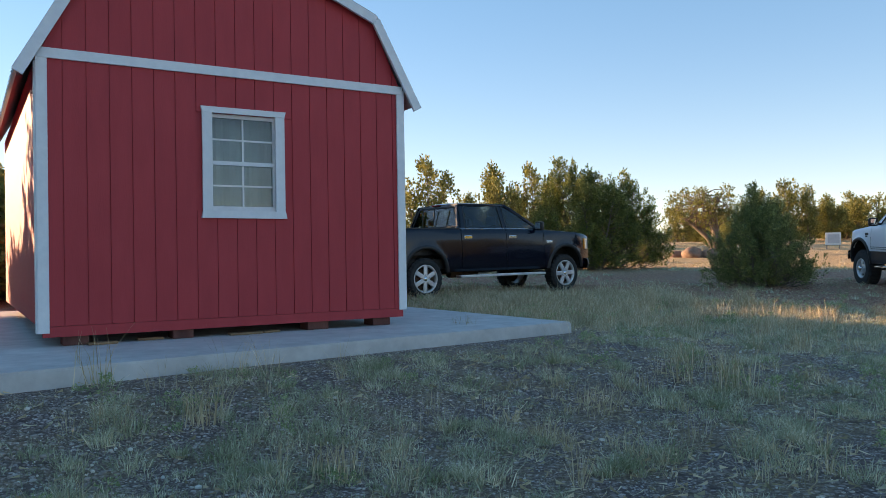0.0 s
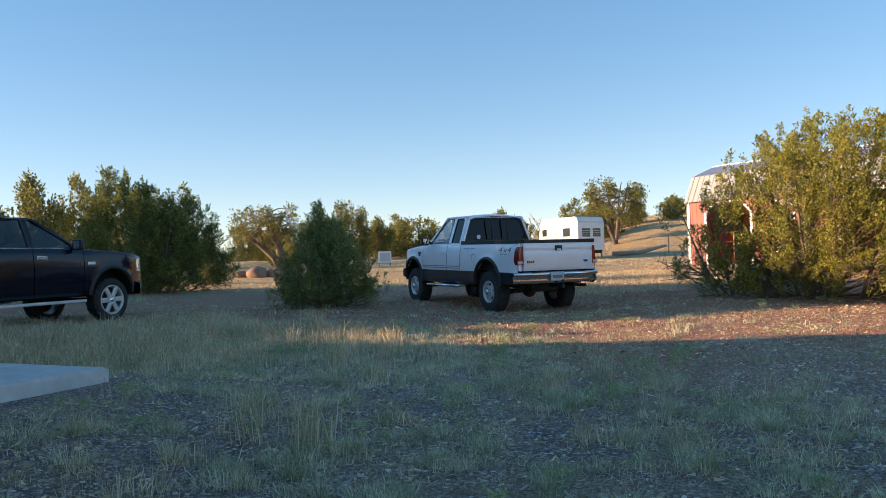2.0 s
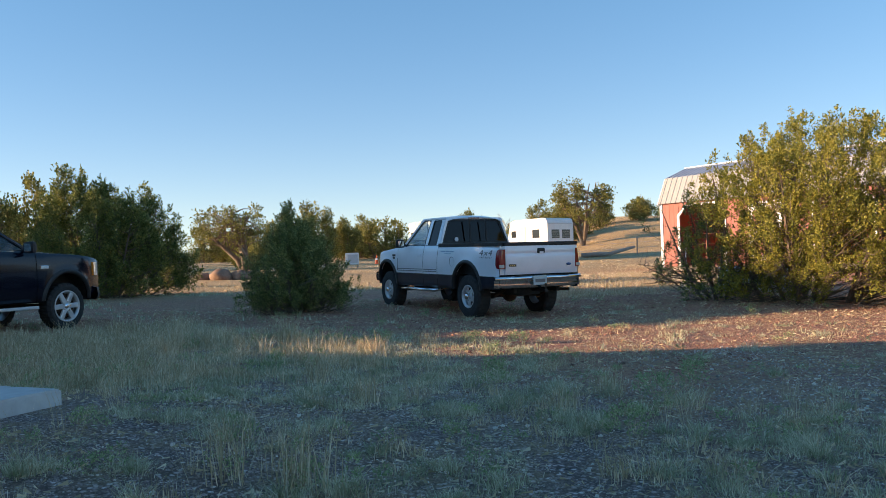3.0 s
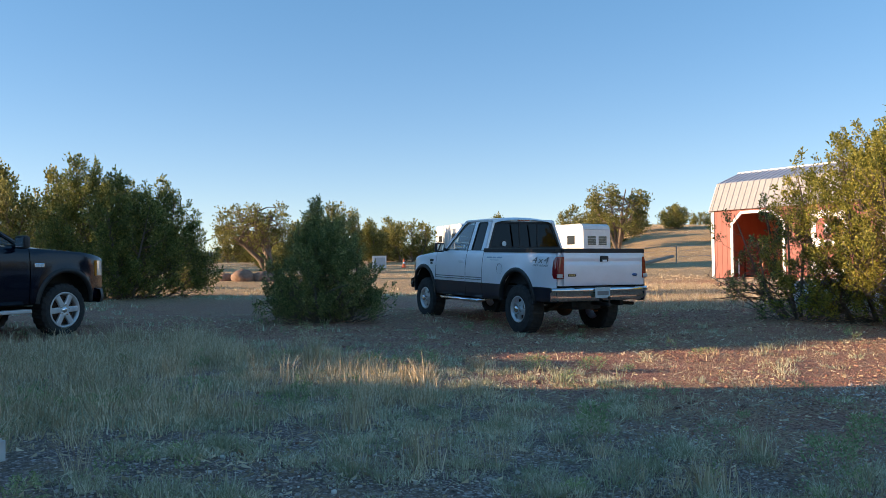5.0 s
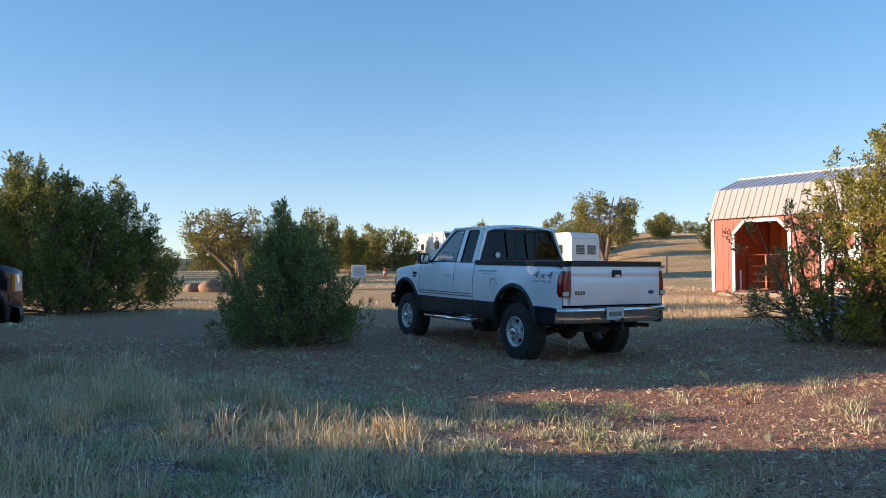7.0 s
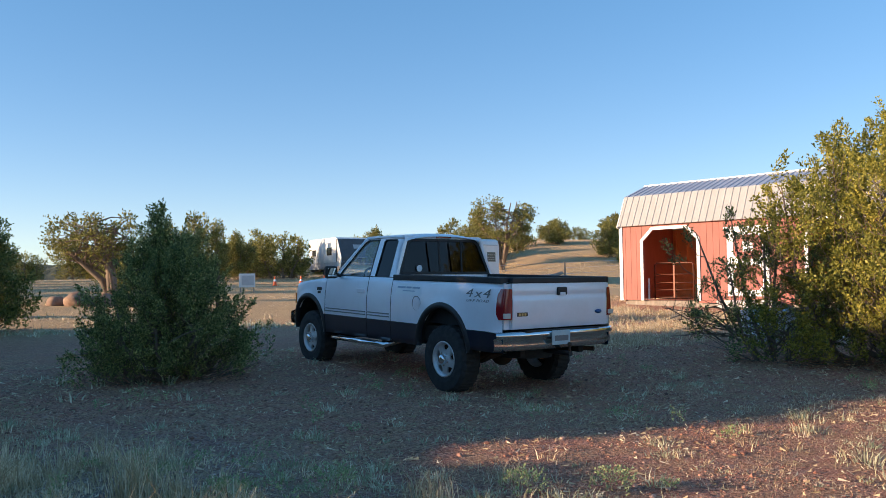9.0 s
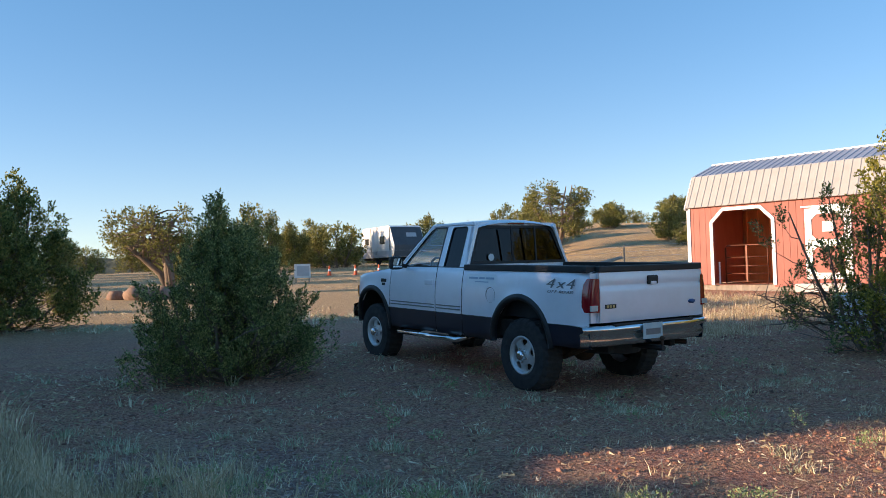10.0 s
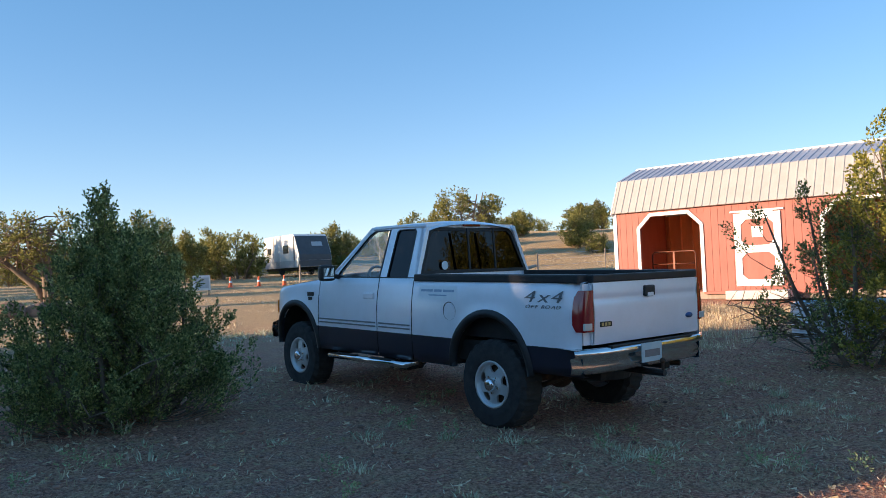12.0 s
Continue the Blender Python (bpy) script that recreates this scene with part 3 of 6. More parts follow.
def juniper(leaders, n, sprays, leaf, mat, seed, shape=DOME, clen=0.4, crad=0.11, per=7, dead=0, inner=0.4, limb=0.02, foot=0.2, rag=0.3):
    """A many-stemmed juniper. leaders: (x, y, height, radius) of the overlapping crowns that make it up. Its n twigs
    end in tapering plumes of scale-leaf sprays, which stand upright near the top and spread outwards low down.
    Returns the meshes of the wood and of the foliage."""
    rng = np.random.default_rng(seed)
    rnd = random.Random(seed)
    L = np.array(leaders, float)
    w = (L[:, 2] * L[:, 3]) ** 1.2
    k = rng.choice(len(L), n, p=w / w.sum())
    cx, cy, H, R = L[k].T
    u = rng.uniform(0.06, 1.0, n) ** 0.85
    a = np.arange(n) * 2.39996 + rng.normal(0, 0.3, n)
    lump = 1 + rag * np.sin(a * 2 + k * 1.9 + u * 5) * np.cos(u * 11 + k + a) + rng.normal(0, 0.1 * rag / 0.3, n)
    f = rng.random(n) ** inner
    r = R * np.interp(u, *shape) * lump * f
    ca, sa = np.cos(a), np.sin(a)
    tip = np.stack([cx + r * ca, cy + r * sa, 0.05 + u * H * (1 - 0.12 * (1 - f)) + rng.normal(0, 0.05, n) * H * rag], 1)
    out = (1.05 * (1 - u) ** 0.8 * f + 0.12)[:, None]
    ax = np.stack([ca, sa, 0 * a], 1) * out + np.array([0, 0, 0.85]) + rng.normal(0, 0.2, (n, 3))
    ax /= np.linalg.norm(ax, axis=1, keepdims=True)
    cl = clen * rng.uniform(0.65, 1.3, n)
    tip[:, 2] = np.maximum(tip[:, 2], 0.1 + 0.25 * rng.random(n))
    base = tip - ax * cl[:, None]
    base[:, 2] = np.maximum(base[:, 2], 0.05)
    # sprays along each plume
    t = rng.random((n, sprays)) ** 0.8
    side = rng.normal(0, 1, (n, sprays, 3))
    side -= (side * ax[:, None]).sum(2, keepdims=True) * ax[:, None]
    side /= np.linalg.norm(side, axis=2, keepdims=True) + 1e-9
    rad = crad * (cl / clen)[:, None] * ((1 - t) ** 0.7 + 0.06) * np.minimum(1, t * 5 + 0.35) * rng.random((n, sprays)) ** 0.5
    p = base[:, None] + ax[:, None] * (t * cl[:, None])[..., None] + side * rad[..., None]
    d = ax[:, None] * 0.9 + side * (0.75 - 0.45 * t)[..., None] + rng.normal(0, 0.18, (n, sprays, 3))
    d /= np.linalg.norm(d, axis=2, keepdims=True)
    crown = cloud_mesh("crown", leaf_cloud(p.reshape(-1, 3), d.reshape(-1, 3), leaf, rng, per, leaf * 3.2, 0.34, 0.45), mat)
    # stems, and a twig to every plume
    bm = bmesh.new()
    stems = []
    for x, y, h, rr in leaders:
        g = rnd.random() * 6.28
        b0 = Vector((x * 0.35 + foot * math.cos(g), y * 0.35 + foot * math.sin(g), -0.06))
        b1 = Vector((x * 0.8 + 0.2 * rr * math.cos(g), y * 0.8 + 0.2 * rr * math.sin(g), 0.45 * h))
        b2 = Vector((x, y, 0.9 * h))
        tube([b0, b0.lerp(b1, 0.5) + Vector((rnd.uniform(-.1, .1), rnd.uniform(-.1, .1), 0)), b1, b1.lerp(b2, 0.5), b2], limb * (0.8 + h * 0.5), bm, 6, 0.008)
        stems.append((b0, b1, b2))
    for i in range(n):
        b0, b1, b2 = stems[k[i]]
        e = Vector(base[i])
        v = min(0.95, max(0.03, (e.z - 0.55 * r[i]) / (0.9 * H[i])))
        o = b0.lerp(b1, v * 2) if v < 0.5 else b1.lerp(b2, v * 2 - 1)
        m1 = o.lerp(e, 0.55) + Vector((rnd.uniform(-.05, .05), rnd.uniform(-.05, .05), -0.05))
        tube([o, m1, e, Vector(tip[i]).lerp(e, 0.35)], limb * 0.42, bm, 4 if crad < 0.14 else 3, 0.002, False)
    for i in range(dead):
        x, y, h, rr = rnd.choice(leaders)
        g = rnd.random() * 6.28
        b0 = Vector((x * 0.6, y * 0.6, rnd.uniform(0.1, 0.25 * h)))
        b1 = Vector((x + rr * math.cos(g) * rnd.uniform(0.8, 1.2), y + rr * math.sin(g) * rnd.uniform(0.8, 1.2), rnd.uniform(0.1, 0.4 * h)))
        m1 = b0.lerp(b1, 0.55) + Vector((rnd.uniform(-.15, .15), rnd.uniform(-.15, .15), rnd.uniform(0, 0.3)))
        tube([b0, m1, b1], 0.016, bm, 5, 0.004)
        for q in range(4):
            b2 = m1.lerp(b1, rnd.random())
            tube([b2, b2 + Vector((rnd.uniform(-.3, .3), rnd.uniform(-.3, .3), rnd.uniform(-.1, .35)))], 0.007, bm, 4, 0.002)
    trunk = bpy.data.meshes.new("trunk")
    bm.to_mesh(trunk)
    bm.free()
    trunk.materials.append(BARK)
    return trunk, crown


def plant(name, meshes, x, y, label, category="juniper", rot=0.0, scale=1.0, group="", sz=None):
    t = thing(name, Matrix.Translation((x, y, gz(x, y) - 0.03)) @ Matrix.Rotation(rot, 4, "Z") @ Matrix.Diagonal((scale, scale, sz or scale, 1)), label, category, group)
    for n, me in zip(("trunk", "crown"), meshes):
        o = tagged(new(n, me), kind="stuff")
        o.parent = t
    return t


plant("juniper_bush", juniper([(0, 0, 2.0, 1.0), (-0.15, 0.05, 2.45, 0.5), (0.3, 0.1, 2.05, 0.65), (-0.4, -0.1, 1.85, 0.75), (0.1, -0.35, 1.75, 0.75), (0.6, -0.1, 1.45, 0.65), (-0.7, 0.0, 1.2, 0.6), (0.0, 0.5, 1.7, 0.7), (-0.95, -0.3, 0.6, 0.5), (0.95, 0.0, 0.8, 0.5)],
      560, 36, 0.025, LEAF_DARK, 11, BUSHY, 0.44, 0.066, 7, dead=16, limb=0.016, rag=0.42), 6.1, 17.7, "dark green bushy juniper standing alone in the shade on bare dirt")
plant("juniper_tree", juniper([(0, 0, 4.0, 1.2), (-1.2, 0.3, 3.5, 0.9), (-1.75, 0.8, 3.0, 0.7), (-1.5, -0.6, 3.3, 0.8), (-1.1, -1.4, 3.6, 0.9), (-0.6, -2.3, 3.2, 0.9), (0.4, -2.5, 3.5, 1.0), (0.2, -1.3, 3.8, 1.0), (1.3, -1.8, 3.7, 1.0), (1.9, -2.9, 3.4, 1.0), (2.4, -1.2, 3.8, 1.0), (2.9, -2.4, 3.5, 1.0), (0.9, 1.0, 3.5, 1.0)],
      1500, 26, 0.037, LEAF_SUNLIT, 12, DOME, 0.42, 0.1, 6, dead=34, inner=0.36, limb=0.02, rag=0.36), 15.3, 12.5, "large sunlit yellow-green juniper with dead lower branches")
plant("juniper_bush", juniper([(-0.6, 0, 2.3, 0.7), (0.3, 0.2, 2.6, 0.7), (0.7, -0.4, 2.2, 0.6), (-0.2, -0.6, 1.9, 0.7), (-1.1, 0.3, 1.7, 0.6), (-0.9, 1.0, 2.3, 0.5), (-0.5, 0.6, 2.5, 0.6)],
      110, 34, 0.034, LEAF_DARK, 17, CROWN, 0.42, 0.085, 6, dead=44, inner=0.5, rag=0.4), 14.5, 13.8, "dark juniper with bare grey lower branches beside a tank")
plant("juniper_tree", juniper([(-1.3, 0, 4.1, 0.85), (-0.7, 0.3, 4.0, 0.8), (-0.2, -0.3, 3.7, 0.8), (-1.8, -0.2, 3.4, 0.7), (0.4, 0.2, 3.2, 0.8), (1.0, 0, 3.65, 0.75), (1.4, -0.3, 3.3, 0.7), (1.9, -0.3, 2.5, 0.6), (2.4, -0.3, 1.6, 0.5), (-0.6, -0.8, 3.3, 0.8), (0.6, -0.8, 3.0, 0.8), (0.2, 0.9, 3.3, 0.9)],
      760, 26, 0.055, LEAF, 13, DOME, 0.62, 0.12, 6, limb=0.022, rag=0.45), 3.7, 26.4, "tall dense green juniper clump at the edge of the drive", scale=0.9)
FAR = [juniper([(0, 0, 3.3, 0.9), (0.8, 0.3, 2.7, 0.7), (-0.8, -0.2, 2.9, 0.7), (0.1, -0.7, 2.3, 0.8)], 120, 15, 0.105, LEAF_FAR, 20, DOME, 0.6, 0.16, 5, limb=0.03, rag=0.45),
       juniper([(0, 0, 3.6, 0.8), (0.8, 0.2, 2.9, 0.7), (-0.8, 0.1, 2.5, 0.7)], 100, 15, 0.105, LEAF_FAR, 21, DOME, 0.6, 0.16, 5, limb=0.03, rag=0.5),
       juniper([(0, 0, 2.7, 1.2), (1.1, 0.2, 2.2, 0.9), (-1.1, -0.3, 2.4, 0.9), (0.2, 0.9, 2.3, 0.9)], 130, 15, 0.105, LEAF_FAR, 22, CROWN, 0.55, 0.18, 5, limb=0.035, rag=0.45)]
DENSE = juniper([(0, 0, 3.0, 1.1), (0.8, 0.3, 2.7, 0.8), (-0.8, -0.3, 2.7, 0.8), (0.1, -0.8, 2.6, 0.8), (-0.2, 0.8, 2.7, 0.8)], 420, 18, 0.12, LEAF, 25, DOME, 0.55, 0.2, 5, limb=0.03)
PEAKED = juniper([(0, 0, 3.0, 1.2), (0.5, 0.3, 2.5, 0.9), (-0.5, -0.3, 2.5, 0.9)], 380, 18, 0.12, LEAF, 26, CONE, 0.55, 0.2, 5, limb=0.03)
# unseen trees behind and beside the shed, added to shade drive and yard
for x, y, k, s, h in ((-9.1, 21.2, 1, 1.75, 1.62), (-9.4, 23.0, 1, 1.5, 1.78), (-10.5, 16.7, 0, 1.35, 0.89), (-10.2, 18.2, 1, 1.35, 1.05), (-6.8, 24.6, 0, 1.5, 2.1), (-11.5, 25.0, 2, 1.3, 2.5), (-6.0, 28.0, 0, 1.4, 1.25), (-13.0, 8.75, 0, 1.5, 1.9), (-15.5, 12.6, 0, 1.3, 1.05), (-12, 5.0, 0, 1.6, 1.9), (-12.5, 1.2, 2, 1.4, 2.0), (-12, -3, 2, 1.4, 2.0), (-11, -7, 2, 1.4, 1.8)):
    plant("juniper_tree", PEAKED if k == 1 else DENSE, x, y, "unseen green juniper beside the shed, added for its shade", rot=x, scale=s, sz=h, group="junipers beside the shed")
rnd = random.Random(5)
for i in range(90):
    az = radians(rnd.uniform(-12, 78))
    dist = rnd.uniform(62, 115)
    x, y = dist * math.sin(az), dist * math.cos(az)
    plant("juniper_tree", FAR[rnd.randrange(3)], x, y, "distant green juniper on the dry range", rot=rnd.random() * 6, scale=rnd.uniform(0.6, 1.35) * (0.8 if az > 0.7 else 1.0), group="distant junipers")
# low wooded ridge that closes the view
RIDGE = simple("far_wooded_slope", (0.05, 0.06, 0.035), (0.13, 0.125, 0.07), 0.95, 0, 0.12, None, 1.0, 0.4, 1.5)


def ridge(u, v):
    a = radians(-60 + 200 * u)
    d = 330 + 60 * v
    h = (10.5 + 4 * noise.noise((u * 5, 1, 0)) + 2.5 * noise.noise((u * 60, v * 3, 2)) + 1.2 * abs(noise.noise((u * 300, v * 6, 3)))) * math.sin(math.pi * min(1, 0.02 + 0.5 * v))
    return Vector((d * math.sin(a), d * math.cos(a), 1.5 + h))


tagged(mesh_ob("backdrop", grid(ridge, linspace(0, 1, 900), linspace(0, 1, 9)), RIDGE), "low distant ridge covered in dark junipers", "ridge", kind="structure")
# more junipers behind the start, seen only as reflections
for i in range(22):
    az = radians(rnd.uniform(95, 275))
    dist = rnd.uniform(20, 48)
    x, y = dist * math.sin(az), dist * math.cos(az) - 3
    plant("juniper_tree", FAR[rnd.randrange(3)], x, y, "green juniper on the range behind the yard", rot=rnd.random() * 6, scale=rnd.uniform(0.8, 1.25), group="junipers behind the yard")

# ---- pickups ----
RED_LENS = paint("red_lens", (0.26, 0.005, 0.01), 1.0, 0.15, 0.0, dusty=0.0)
WHITE_LENS = paint("clear_lens", (0.55, 0.55, 0.52), 1.0, 0.1, 0.0, dusty=0.0)
AMBER = paint("amber_lens", (0.6, 0.2, 0.02), 1.0, 0.15, 0.0, dusty=0.0)
DECAL_W = simple("white_decal", (0.8, 0.81, 0.83), (0.86, 0.87, 0.88), 0.4, 0, 20, None, 0)
DECAL_G = simple("grey_decal", (0.16, 0.16, 0.165), (0.22, 0.22, 0.225), 0.4, 0, 20, None, 0)
MIRROR = simple("mirror_glass", (0.75, 0.8, 0.8), (0.8, 0.84, 0.84), 0.03, 1.0, 6, None, 0.0)
GOLD = simple("gold_emblem", (0.5, 0.38, 0.16), (0.6, 0.46, 0.2), 0.35, 0.4, 20, None, 0)
PRINT = simple("faded_blue_print", (0.3, 0.4, 0.52), (0.36, 0.46, 0.58), 0.5, 0, 20, None, 0)
DECAL_B = simple("blue_print", (0.05, 0.12, 0.3), (0.07, 0.16, 0.36), 0.5, 0, 20, None, 0)
PLATE = simple("plate_face", (0.4, 0.55, 0.6), (0.62, 0.66, 0.64), 0.4, 0, 6, None, 0)
SEAT = simple("grey_seat_cloth", (0.06, 0.06, 0.065), (0.1, 0.1, 0.105), 0.9, 0, 20)
RUST = simple("rusty_steel", (0.05, 0.03, 0.02), (0.14, 0.075, 0.045), 0.85, 0.3, 12)
COPPER = simple("orange_coil_spring", (0.4, 0.17, 0.05), (0.55, 0.25, 0.08), 0.5, 0, 9)


def text_mesh(txt, size, depth=0.002, shear=0.0):
    cu = bpy.data.curves.new("lettering", "FONT")
    cu.body, cu.size, cu.extrude, cu.shear = txt, size, depth, shear
    cu.align_x, cu.align_y = "CENTER", "CENTER"
    ob = bpy.data.objects.new("lettering", cu)
    me = bpy.data.meshes.new_from_object(ob)
    bpy.data.objects.remove(ob)
    return me


def pickup(name, m, P, label):
    t = thing(name, m, label, "pickup truck")
    WB, HW, SILL, RAIL, BELT, ROOF = P["wb"], P["hw"], P["sill"], P["rail"], P["belt"], P["roof"]
    TAIL, NOSE, AR, AZ, SPLIT = P["tail"], P["nose"], P["arch"], P["archz"], P["split"]
    body, low = P["paint"], P["low"]

    def half(y, z):
        """Half width of the body at a station and height."""
        x = HW - 0.05 * max(0, (z - 1.02) / 0.4) ** 2 - 0.03 * max(0, (0.9 - z) / 0.4) ** 2
        x -= P["taper"] * max(0, (y - (NOSE - 0.7)) / 0.7) ** 2.4
        x -= 0.05 * max(0, (TAIL + 0.25 - y) / 0.25) ** 2
        for c in (0.0, WB):
            d = math.hypot(y - c, z - AZ)
            x += 0.018 * max(0, 1 - abs(d - AR) / 0.12)
        return x

    def bottom(y):
        z = SILL + (0.04 if y < -AR or y > WB + AR else 0)
        for c in (0.0, WB):
            if abs(y - c) < AR:
                z = max(z, AZ + math.sqrt(AR * AR - (y - c) ** 2))
        return z

    def cols(y0, y1):
        ys = set(linspace(y0, y1, max(3, int((y1 - y0) / 0.12) + 1)))
        for c in (0.0, WB):
            for k in range(25):
                y = c - AR * math.cos(math.pi * k / 24)
                if y0 < y < y1:
                    ys.add(y)
            for y in (c - AR - 0.001, c + AR + 0.001):
                if y0 < y < y1:
                    ys.add(y)
        return sorted(ys)

    def panel(nm, y0, y1, topf, lab=""):
        for sx in (-1, 1):
            bm = bmesh.new()
            prev = None
            for y in cols(y0, y1):
                b, tp = bottom(y), topf(y)
                mid = max(b, min(SPLIT, tp))
                zs = linspace(b, mid, 4)[:-1] + linspace(mid, tp, 9)
                col = [bm.verts.new((sx * half(y, z), y, z)) for z in zs]
                col = [bm.verts.new((sx * (half(y, b) - 0.07), y, b))] + col + [bm.verts.new((sx * (half(y, tp) - 0.06), y, tp + 0.008))]
                if prev:
                    for i in range(len(col) - 1):
                        q = (prev[i], col[i], col[i + 1], prev[i + 1])
                        f = bm.faces.new(q if sx > 0 else q[::-1])
                        f.material_index = 1 if 0 < i < 4 or (i == 0 and b < SPLIT) else 0
                        f.smooth = True
                prev = col
            bmesh.ops.remove_doubles(bm, verts=bm.verts[:], dist=0.0004)
            p = part(nm, bm, [body, low], t, lab)
            yield sx, p

    rail = lambda y: RAIL
    belt = lambda y: BELT
    hoodz = lambda y: P["hood0"] + (P["hood1"] - P["hood0"]) * ((y - P["cowl"]) / (NOSE - P["cowl"])) - P["hoodr"] * max(0, (y - NOSE + 0.7) / 0.7) ** 2.4
    g = 0.007
    D = P["doors"]
    for sx, p in panel("bed_side", TAIL, D[0] - g, rail):
        if P["fuel"] and sx < 0:
            part("fuel_door", lathe([(0.001, -0.006), (0.08, -0.006), (0.084, 0.004)], 28), body, p).matrix_basis = Matrix.Translation((-half(0.55, 1.11) + 0.002, 0.55, 1.11))
            part("fuel_door_gap", lathe([(0.086, 0.0), (0.094, -0.003)], 28), BLACK, p).matrix_basis = Matrix.Translation((-half(0.55, 1.11) + 0.0, 0.55, 1.11))
    for a, b in zip(D, D[1:]):
        for sx, p in panel("door", a + g, b - g, belt):
            yh = a + 0.16 if b - a > 0.8 else None
            if yh:
                zc = BELT - P["handle_drop"]
                part("door_handle", box(-0.014, yh - 0.1, zc - 0.034, 0.014, yh + 0.1, zc + 0.034, 0.012), P["handle"], p, "oval door handle").matrix_basis = Matrix.Translation((sx * (half(yh, zc) + 0.006), 0, 0))
            if P["mould"]:
                for zz in (SPLIT + 0.045, SPLIT + 0.085):
                    part("side_moulding", box(-0.006, a + 0.03, zz, 0.006, b - 0.03, zz + 0.016, 0.003), P["mould"], p).matrix_basis = Matrix.Translation((sx * (half(a, zz) + 0.003), 0, 0))
    for sx, p in panel("fender", D[-1] + g, NOSE - 0.02, hoodz):
        if P["vent"]:
            part("fender_vent", box(-0.01, D[-1] + 0.07, 1.06, 0.012, D[-1] + 0.24, 1.12, 0.01), CHROME, p).matrix_basis = Matrix.Translation((sx * (half(D[-1] + 0.1, 1.1)), 0, 0))
        elif sx < 0:
            part("emblem", box(-0.004, D[-1] + 0.12, 1.2, 0.004, D[-1] + 0.27, 1.25, 0.002), BLACK, p).matrix_basis = Matrix.Translation((sx * (half(D[-1] + 0.2, 1.22) + 0.002), 0, 0))
            part("emblem", box(-0.004, D[-1] + 0.15, 1.15, 0.004, D[-1] + 0.24, 1.19, 0.002), BLACK, p).matrix_basis = Matrix.Translation((sx * (half(D[-1] + 0.2, 1.17) + 0.002), 0, 0))
    # dark core, so that the gaps read dark
    part("underbody", box(-HW + 0.12, TAIL + 0.1, SILL + 0.06, HW - 0.12, D[0], SILL + 0.26), DARK, t)
    part("cab_floor", box(-HW + 0.1, D[0] - 0.05, SILL + 0.02, HW - 0.1, D[-1], SILL + 0.2), DARK, t)
    part("engine_bay", box(-0.55, D[-1] - 0.05, SILL + 0.05, 0.55, NOSE - 0.15, P["hood1"] - 0.12), DARK, t)
    for c in (0.0, WB):
        for sx in (-1, 1):
            xi = sx * (HW - 0.36)
            bm = bmesh.new()
            prev = None
            for k in range(15):
                a = math.pi * k / 14
                ring = [bm.verts.new((x, c - (AR + 0.02) * math.cos(a), AZ + (AR + 0.02) * math.sin(a))) for x in (xi, sx * (HW - 0.07))] + [bm.verts.new((xi, c, AZ))]
                if prev:
                    bm.faces.new((prev[0], ring[0], ring[1], prev[1]))
                    bm.faces.new((prev[0], prev[2], ring[2], ring[0]))
                prev = ring
            part("wheel_well", bm, DARK, t)
            # dark flare along the arch
            if P["flare"]:
                bm = bmesh.new()
                prev = None
                for k in range(29):
                    a = math.pi * (-0.06 + 1.12 * k / 28)
                    ring = []
                    for rr, out in ((AR - 0.025, -0.03), (AR - 0.02, 0.014), (AR + 0.02, 0.022), (AR + 0.052, 0.004)):
                        y, z = c - rr * math.cos(a), AZ + rr * math.sin(a)
                        z = max(z, SILL)
                        ring.append(bm.verts.new((sx * (half(y, z) + out), y, z)))
                    if prev:
                        for i in range(3):
                            bm.faces.new((prev[i], ring[i], ring[i + 1], prev[i + 1]))
                    prev = ring
                bmesh.ops.recalc_face_normals(bm, faces=bm.faces[:])
                part("arch_flare", bm, BLACK, t, smooth=True)
    # bed
    part("bed_floor", box(-0.8, TAIL + 0.06, 0.86, 0.8, D[0] - 0.03, 0.9), BLACK, t)
    part("bed_front", box(-HW + 0.1, D[0] - 0.05, 0.8, HW - 0.1, D[0] - 0.012, RAIL), body, t)
    for sx in (-1, 1):
        part("bed_inner_side", box(min(sx * 0.8, sx * 0.83), TAIL + 0.05, 0.86, max(sx * 0.8, sx * 0.83), D[0] - 0.05, RAIL), BLACK, t)
        x0, x1 = sorted((sx * 0.77, sx * (HW - 0.035)))
        part("rail_cap", box(x0, TAIL + 0.02, RAIL - 0.004, x1, D[0] - 0.01, RAIL + P["cap"], 0.012), BLACK, t)
    # tailgate
    tg = HW - 0.16
    tgz0 = P["tgz"]
    def tgate(u, v):
        return Vector((u * tg, TAIL - 0.035 - 0.02 * math.sin(math.pi * v) ** 0.6 + 0.012 * math.exp(-((v - 0.72) / 0.05) ** 2), tgz0 + v * (RAIL - tgz0 + 0.005)))
    gate = part("tailgate", grid(tgate, linspace(-1, 1, 9), linspace(0, 1, 25)), body, t, smooth=True)
    part("tailgate_cap", box(-tg, TAIL - 0.05, RAIL - 0.002, tg, TAIL + 0.03, RAIL + P["cap"] - 0.004, 0.012), BLACK, gate)
    part("tailgate_back", box(-tg, TAIL - 0.03, tgz0, tg, TAIL + 0.01, RAIL - 0.003), body, gate)
    part("tailgate_handle", box(-0.085, TAIL - 0.068, RAIL - 0.15, 0.085, TAIL - 0.035, RAIL - 0.05, 0.02), BLACK, gate, "black tailgate handle bezel")
    part("handle_lever", box(-0.045, TAIL - 0.074, RAIL - 0.15, 0.045, TAIL - 0.06, RAIL - 0.115, 0.006), body, gate)
